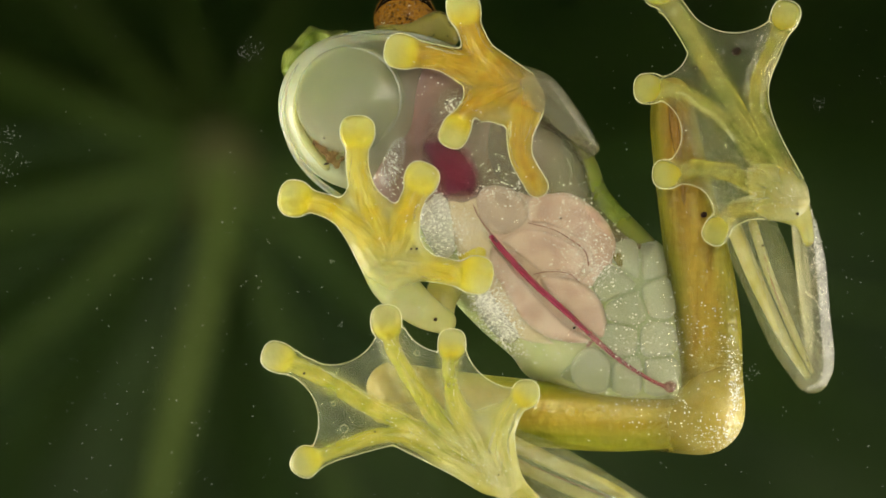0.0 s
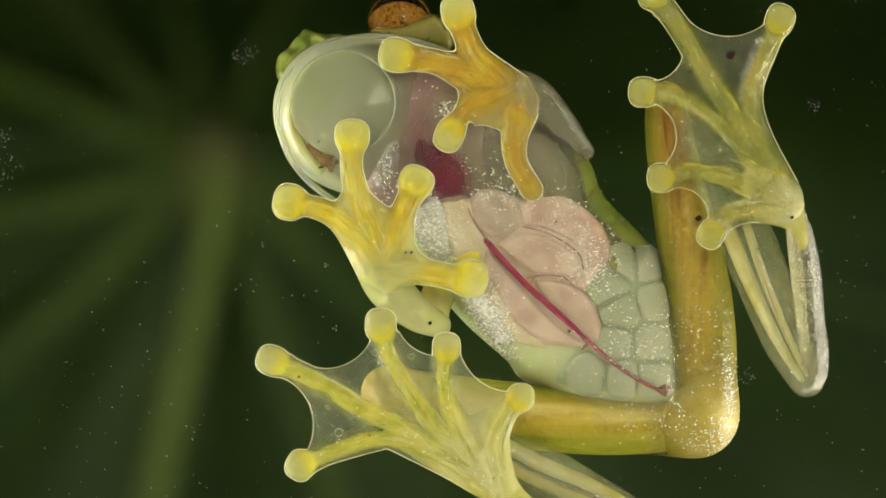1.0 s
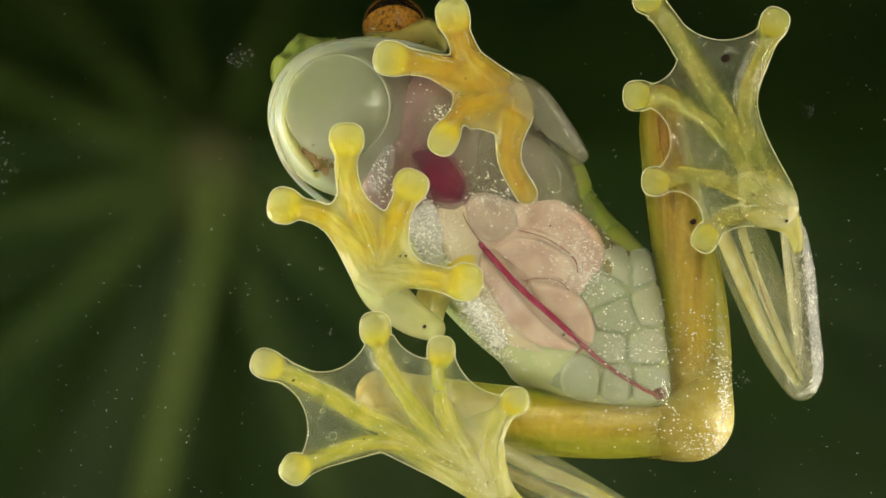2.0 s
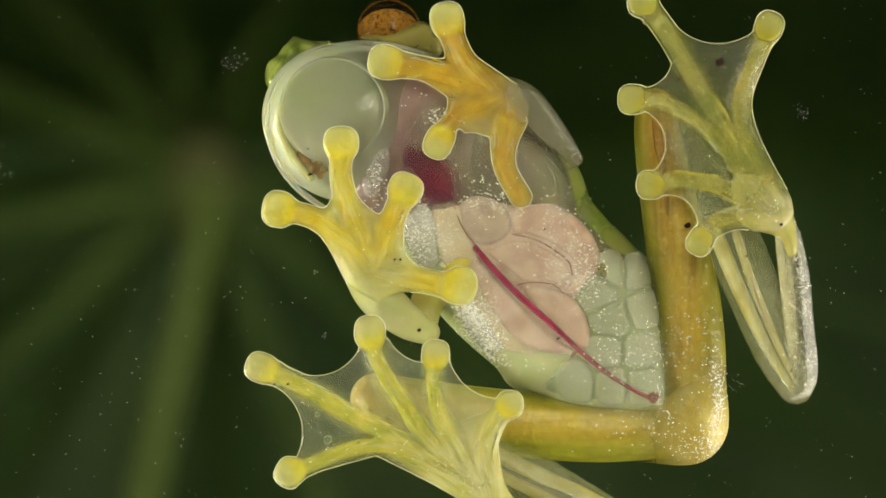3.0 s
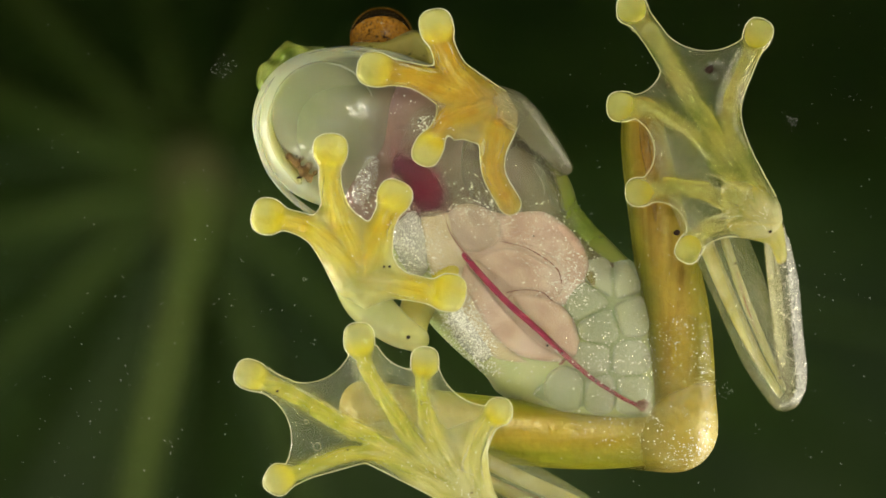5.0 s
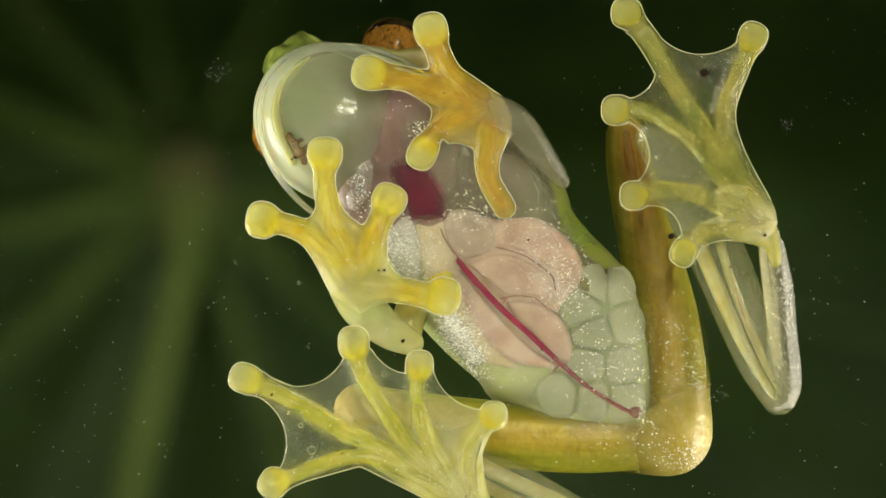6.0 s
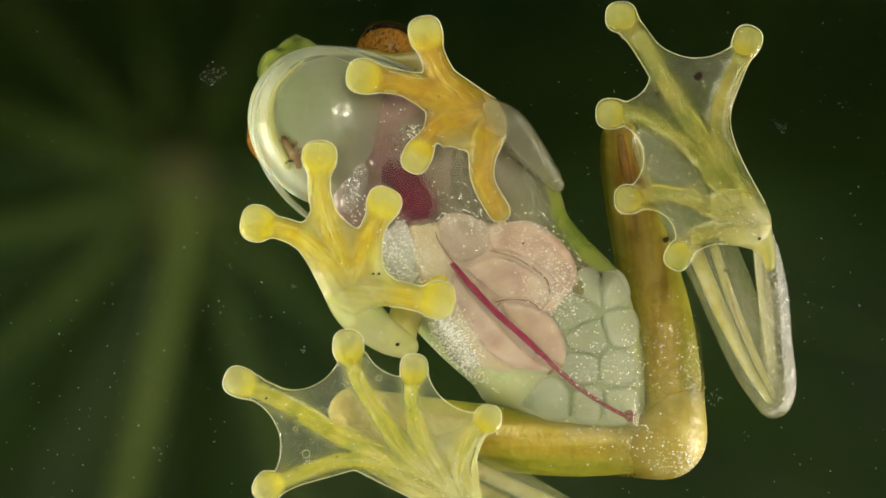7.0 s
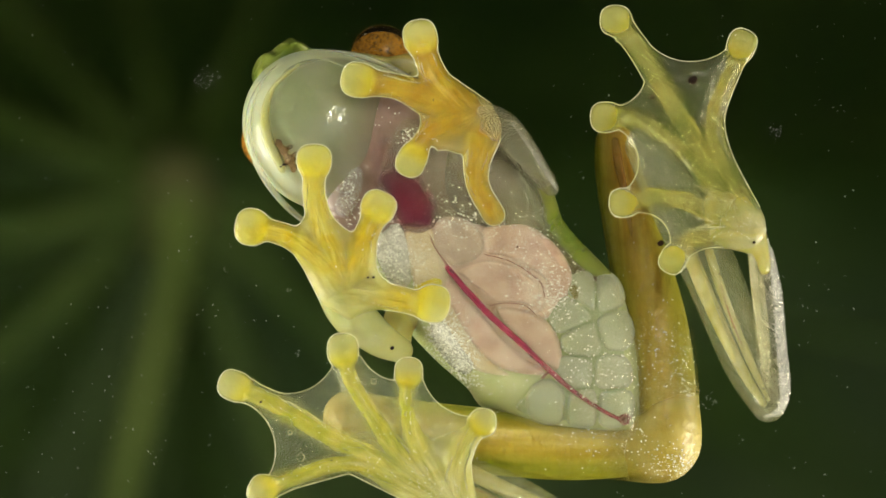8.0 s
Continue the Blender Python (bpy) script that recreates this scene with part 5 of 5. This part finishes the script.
    arcs = [((-7.26, -4.98), (-5.58, -5.73), (-3.48, -4.64)), ((-1.88, -3.94), (-0.4, -5.06), (1.14, -4.78)), ((1.2, -5.2), (2.12, -6.38), (3.52, -6.88)), ((-7.4, -6.32), (-6.14, -8.56), (-6.56, -9.96))]
    foot_two = flat_foot("hindfoot", frog, toes, pads, web, arcs, sole_film, toe_flesh, (tendon_flesh, tendon_flesh, cord_yellow, cord_green), "toe", "webbed pale yellow hind foot spread on the glass", 0.25, 0.7, True, (3.2, -11.6, 6.0))
    for c, r in (((-4.89, 0.12, -8.89), 0.195), ((-1.29, 0.12, -5.14), 0.14), ((-5.42, 0.12, -7.66), 0.112)):
        rod("bubble", [(c[0] + r * math.cos(a * 0.5236), c[1], c[2] + r * math.sin(a * 0.5236), 0.022) for a in range(13)], rim_bright, foot_two, h=0.03, label="tiny air bubble under the web")

    moulded("sole", pillow([(-0.26, -9.12), (1.98, -9.4), (3.38, -9.96), (3.72, -11.22), (4.92, -12.48), (3.38, -12.71), (1.98, -11.87), (-0.26, -10.58)], 0.8, 0.62, 0.6), (-1.66, -0.1, -14.44), (6.24, 2, -7.8), 0.08, sole_pale, frog, "pale yellow-white sole at the ankle")
    one = chain(bowed([(11.67, 3.1, 6.37, 1.25), (12.16, 3.2, 2.68, 1.42), (12.96, 3.3, -1.59, 1.71), (13.26, 3.5, -5.57, 1.82), (13, 3.5, -8.19, 1.91)]))
    one = blend(0.05, one, hip)
    grains(one, [(*(14.55, -7.16), 0.22, 1.0, 300), (*(12.76, -4.36), 0.7, 1.9, 80), (*(13.88, -4.92), 0.5, 1.4, 90), (*(12.2, -0.16), 0.7, 1.6, 20)], (0.6, 5.0), thigh_one, 6)
    two = chain(bowed([(4.29, 3.3, -8.19, 1.65), (8.56, 3.4, -8.56, 1.59), (12.95, 3.5, -8.25, 1.88)]))
    two = blend(0.05, two, hip)
    grains(two, [(*(13.88, -9.35), 0.7, 0.35, 260), (*(12.76, -8.42), 1.3, 0.7, 130), (*(10.38, -7.86), 1.3, 0.7, 80), (*(6.46, -7.5), 1.3, 0.4, 45)], (0.6, 5.0), thigh_two, 7)
    # white strips painted in for the wet sheen along edges touching the glass
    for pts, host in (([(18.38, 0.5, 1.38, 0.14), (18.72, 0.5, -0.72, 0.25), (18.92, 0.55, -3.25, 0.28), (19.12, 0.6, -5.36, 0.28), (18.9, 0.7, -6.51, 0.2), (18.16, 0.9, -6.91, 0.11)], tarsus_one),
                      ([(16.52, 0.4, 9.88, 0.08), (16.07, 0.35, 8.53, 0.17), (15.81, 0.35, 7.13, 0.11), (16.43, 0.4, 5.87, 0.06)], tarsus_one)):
        rod("painted_sheen", bowed(pts, 8), painted_glint, host, flat=0.7, h=0.06, label="bumpy white wet sheen")
    ankle = chain(bowed([(17.81, 1.1, 1.95, 0.51), (18.16, 1.2, -0.16, 0.7), (18.46, 1.4, -3.26, 0.76), (18.64, 1.6, -5.52, 0.85), (18.43, 1.7, -6.32, 0.85)]))
    # white beads thicken the painted highlight on the ankle
    grains(ankle, [(18.3, 0.9, 0.12, 0.6, 90), (18.55, -0.6, 0.13, 0.7, 150), (18.8, -2.4, 0.14, 0.8, 170), (19.0, -4.2, 0.15, 0.8, 170), (19.05, -5.8, 0.18, 0.5, 120), (18.2, -3.0, 0.3, 2.0, 60)], (0.2, 3.0), tarsus_one, 8, (0.014, 0.02, 0.028, 0.038))
    # dark flecks of pigment
    for *c, r in ((14.49, 0.3, 9.76, 0.224), (12.5, 0.3, 8.95, 0.140), (12.97, 1.5, 1.69, 0.155), (6.5, 0.66, -3.92, 0.078), (-0.39, 0.5, -3.5, 0.101), (0.14, 0.8, 7.23, 0.112), (-1.59, 0.1, 0.0, 0.073), (-1.31, 0.1, 0.0, 0.073), (2.74, 0.1, -11.18, 0.073), (-6.87, 0.1, -6.15, 0.084), (17.52, 0.1, 1.73, 0.084), (16.93, 0.1, 4.3, 0.056), (-3.38, 0.1, -9.05, 0.056), (1.65, 0.1, 8.77, 0.056), (5.83, 0.6, 1.51, 0.050), (15.88, 1, 0.17, 0.067), (18.06, 0.9, -5.53, 0.067), (-5.9, 0.3, 5.48, 0.056)):
        moulded("fleck", blend(0.05, blob(c, r, 0.06, 0.9 * r), blob((c[0] + 0.5 * r, c[1], c[2] + 0.4 * r), 0.6 * r, 0.05, 0.7 * r)), [q - 0.45 for q in c], [q + 0.45 for q in c], 0.03, mole_dark, frog, "tiny dark fleck")


PARTS = {}


# ---- specks on the pane ----
def build_dust():
    rnd = random.Random(7)
    verts, faces = [], []

    def fleck(x, z, r, long=1.0):
        a, n = rnd.uniform(0, 6.28), 5
        k = len(verts)
        for y in (-2.03, -2.07):
            for i in range(n):
                q = 2 * math.pi * i / n
                u, w = r * long * math.cos(q) * rnd.uniform(0.6, 1.2), r * math.sin(q) * rnd.uniform(0.6, 1.2)
                verts.append((x + u * math.cos(a) - w * math.sin(a), y, z + u * math.sin(a) + w * math.cos(a)))
        faces.extend([tuple(range(k, k + n)), tuple(reversed(range(k + n, k + 2 * n)))])
        faces.extend((k + i, k + (i + 1) % n, k + n + (i + 1) % n, k + n + i) for i in range(n))
    for i in range(520):
        fleck(rnd.uniform(-24, 27), rnd.uniform(-14, 15), rnd.choice((0.008, 0.010, 0.013, 0.016, 0.022)), rnd.choice((1, 1.5, 2, 3)))
    for i in range(110):
        fleck(rnd.gauss(-14, 6), rnd.gauss(-6, 5), rnd.choice((0.014, 0.018, 0.026)), rnd.choice((1, 1.5, 2)))
    for (x, z), n, s in (((-9.44, 9.8), 40, 0.3), ((-9.83, 9.61), 16, 0.12), ((-21.28, 5.7), 26, 0.25), ((-21.11, 4.08), 40, 0.5), ((-21.62, 3.94), 20, 0.3), ((-5.5, -0.61), 10, 0.07), ((-8.6, 0.36), 7, 0.08),
                        ((18.54, 7.23), 26, 0.2), ((15.14, -6.06), 24, 0.22), ((-5.06, -3.74), 5, 0.06), ((20.28, -0.81), 14, 0.9), ((20.83, 8.69), 10, 0.9), ((-18.27, -5.33), 3, 0.05), ((-12.12, -8.49), 4, 0.1)):
        for i in range(n):
            fleck(x + rnd.gauss(0, s), z + rnd.gauss(0, s), rnd.uniform(0.008, 0.018), rnd.choice((1, 2, 4)))
    tagged(part("dust", verts, faces, dust_white), "fine white dust specks on the glass pane", "dust", kind="stuff")


# ---- what moves ----
def motions(frog):
    head, disc, heart = PARTS["head"], PARTS["disc"], PARTS["heart"]
    place = head.location.copy()
    rest = Matrix.Translation(place)
    turned = Matrix.Translation(place + Vector((0.1, 0.0, 0.29)) * MM) @ Matrix.Rotation(radians(10), 4, Vector((-0.72, 0, 0.69))) @ pose(0, 0, 0, 0, 13, 0)
    walk(head, [(0, rest), (4.75, rest), (5.25, rest.lerp(turned, 0.5)), (5.75, turned), (8, turned)])
    trunk = PARTS["trunk"]
    place = trunk.location.copy()
    still, sunk = Matrix.Translation(place), Matrix.Translation(place + Vector((-0.05, 0, -0.15)) * MM) @ pose(0, 0, 0, 0, 0.5, 0)
    walk(trunk, [(0, still), (4.75, still), (5.75, sunk), (8, sunk)])
    # the arm slides back and the thigh leans as the body settles
    for ob, shift, turn in ((PARTS["forearm"], (0.28, 0, -0.45), (0, 3)), (PARTS["thigh"], (-0.03, 0, -0.1), (-17, -1.5))):
        place = ob.location.copy()
        still, sunk = Matrix.Translation(place), Matrix.Translation(place + Vector(shift) * MM) @ pose(0, 0, 0, *turn, 0)
        walk(ob, [(0, still), (4.75, still), (5.75, sunk), (8, sunk)])
    place = disc.location.copy()
    flat, drawn = Matrix.Translation(place), Matrix.Translation(place + Vector((0, 0.9, 0)) * MM)
    walk(disc, [(0, flat), (4.75, flat), (5.3, drawn), (8, drawn)])
    place = heart.location.copy()
    full, tight = Matrix.Translation(place), Matrix.Translation(place + Vector((-0.16, 0.06, 0.12)) * MM)
    walk(heart, [(i * 0.2, tight if i % 2 else full) for i in range(41)])


build_setting()
build_leaf()
the_frog = build_frog()
build_dust()
motions(the_frog)
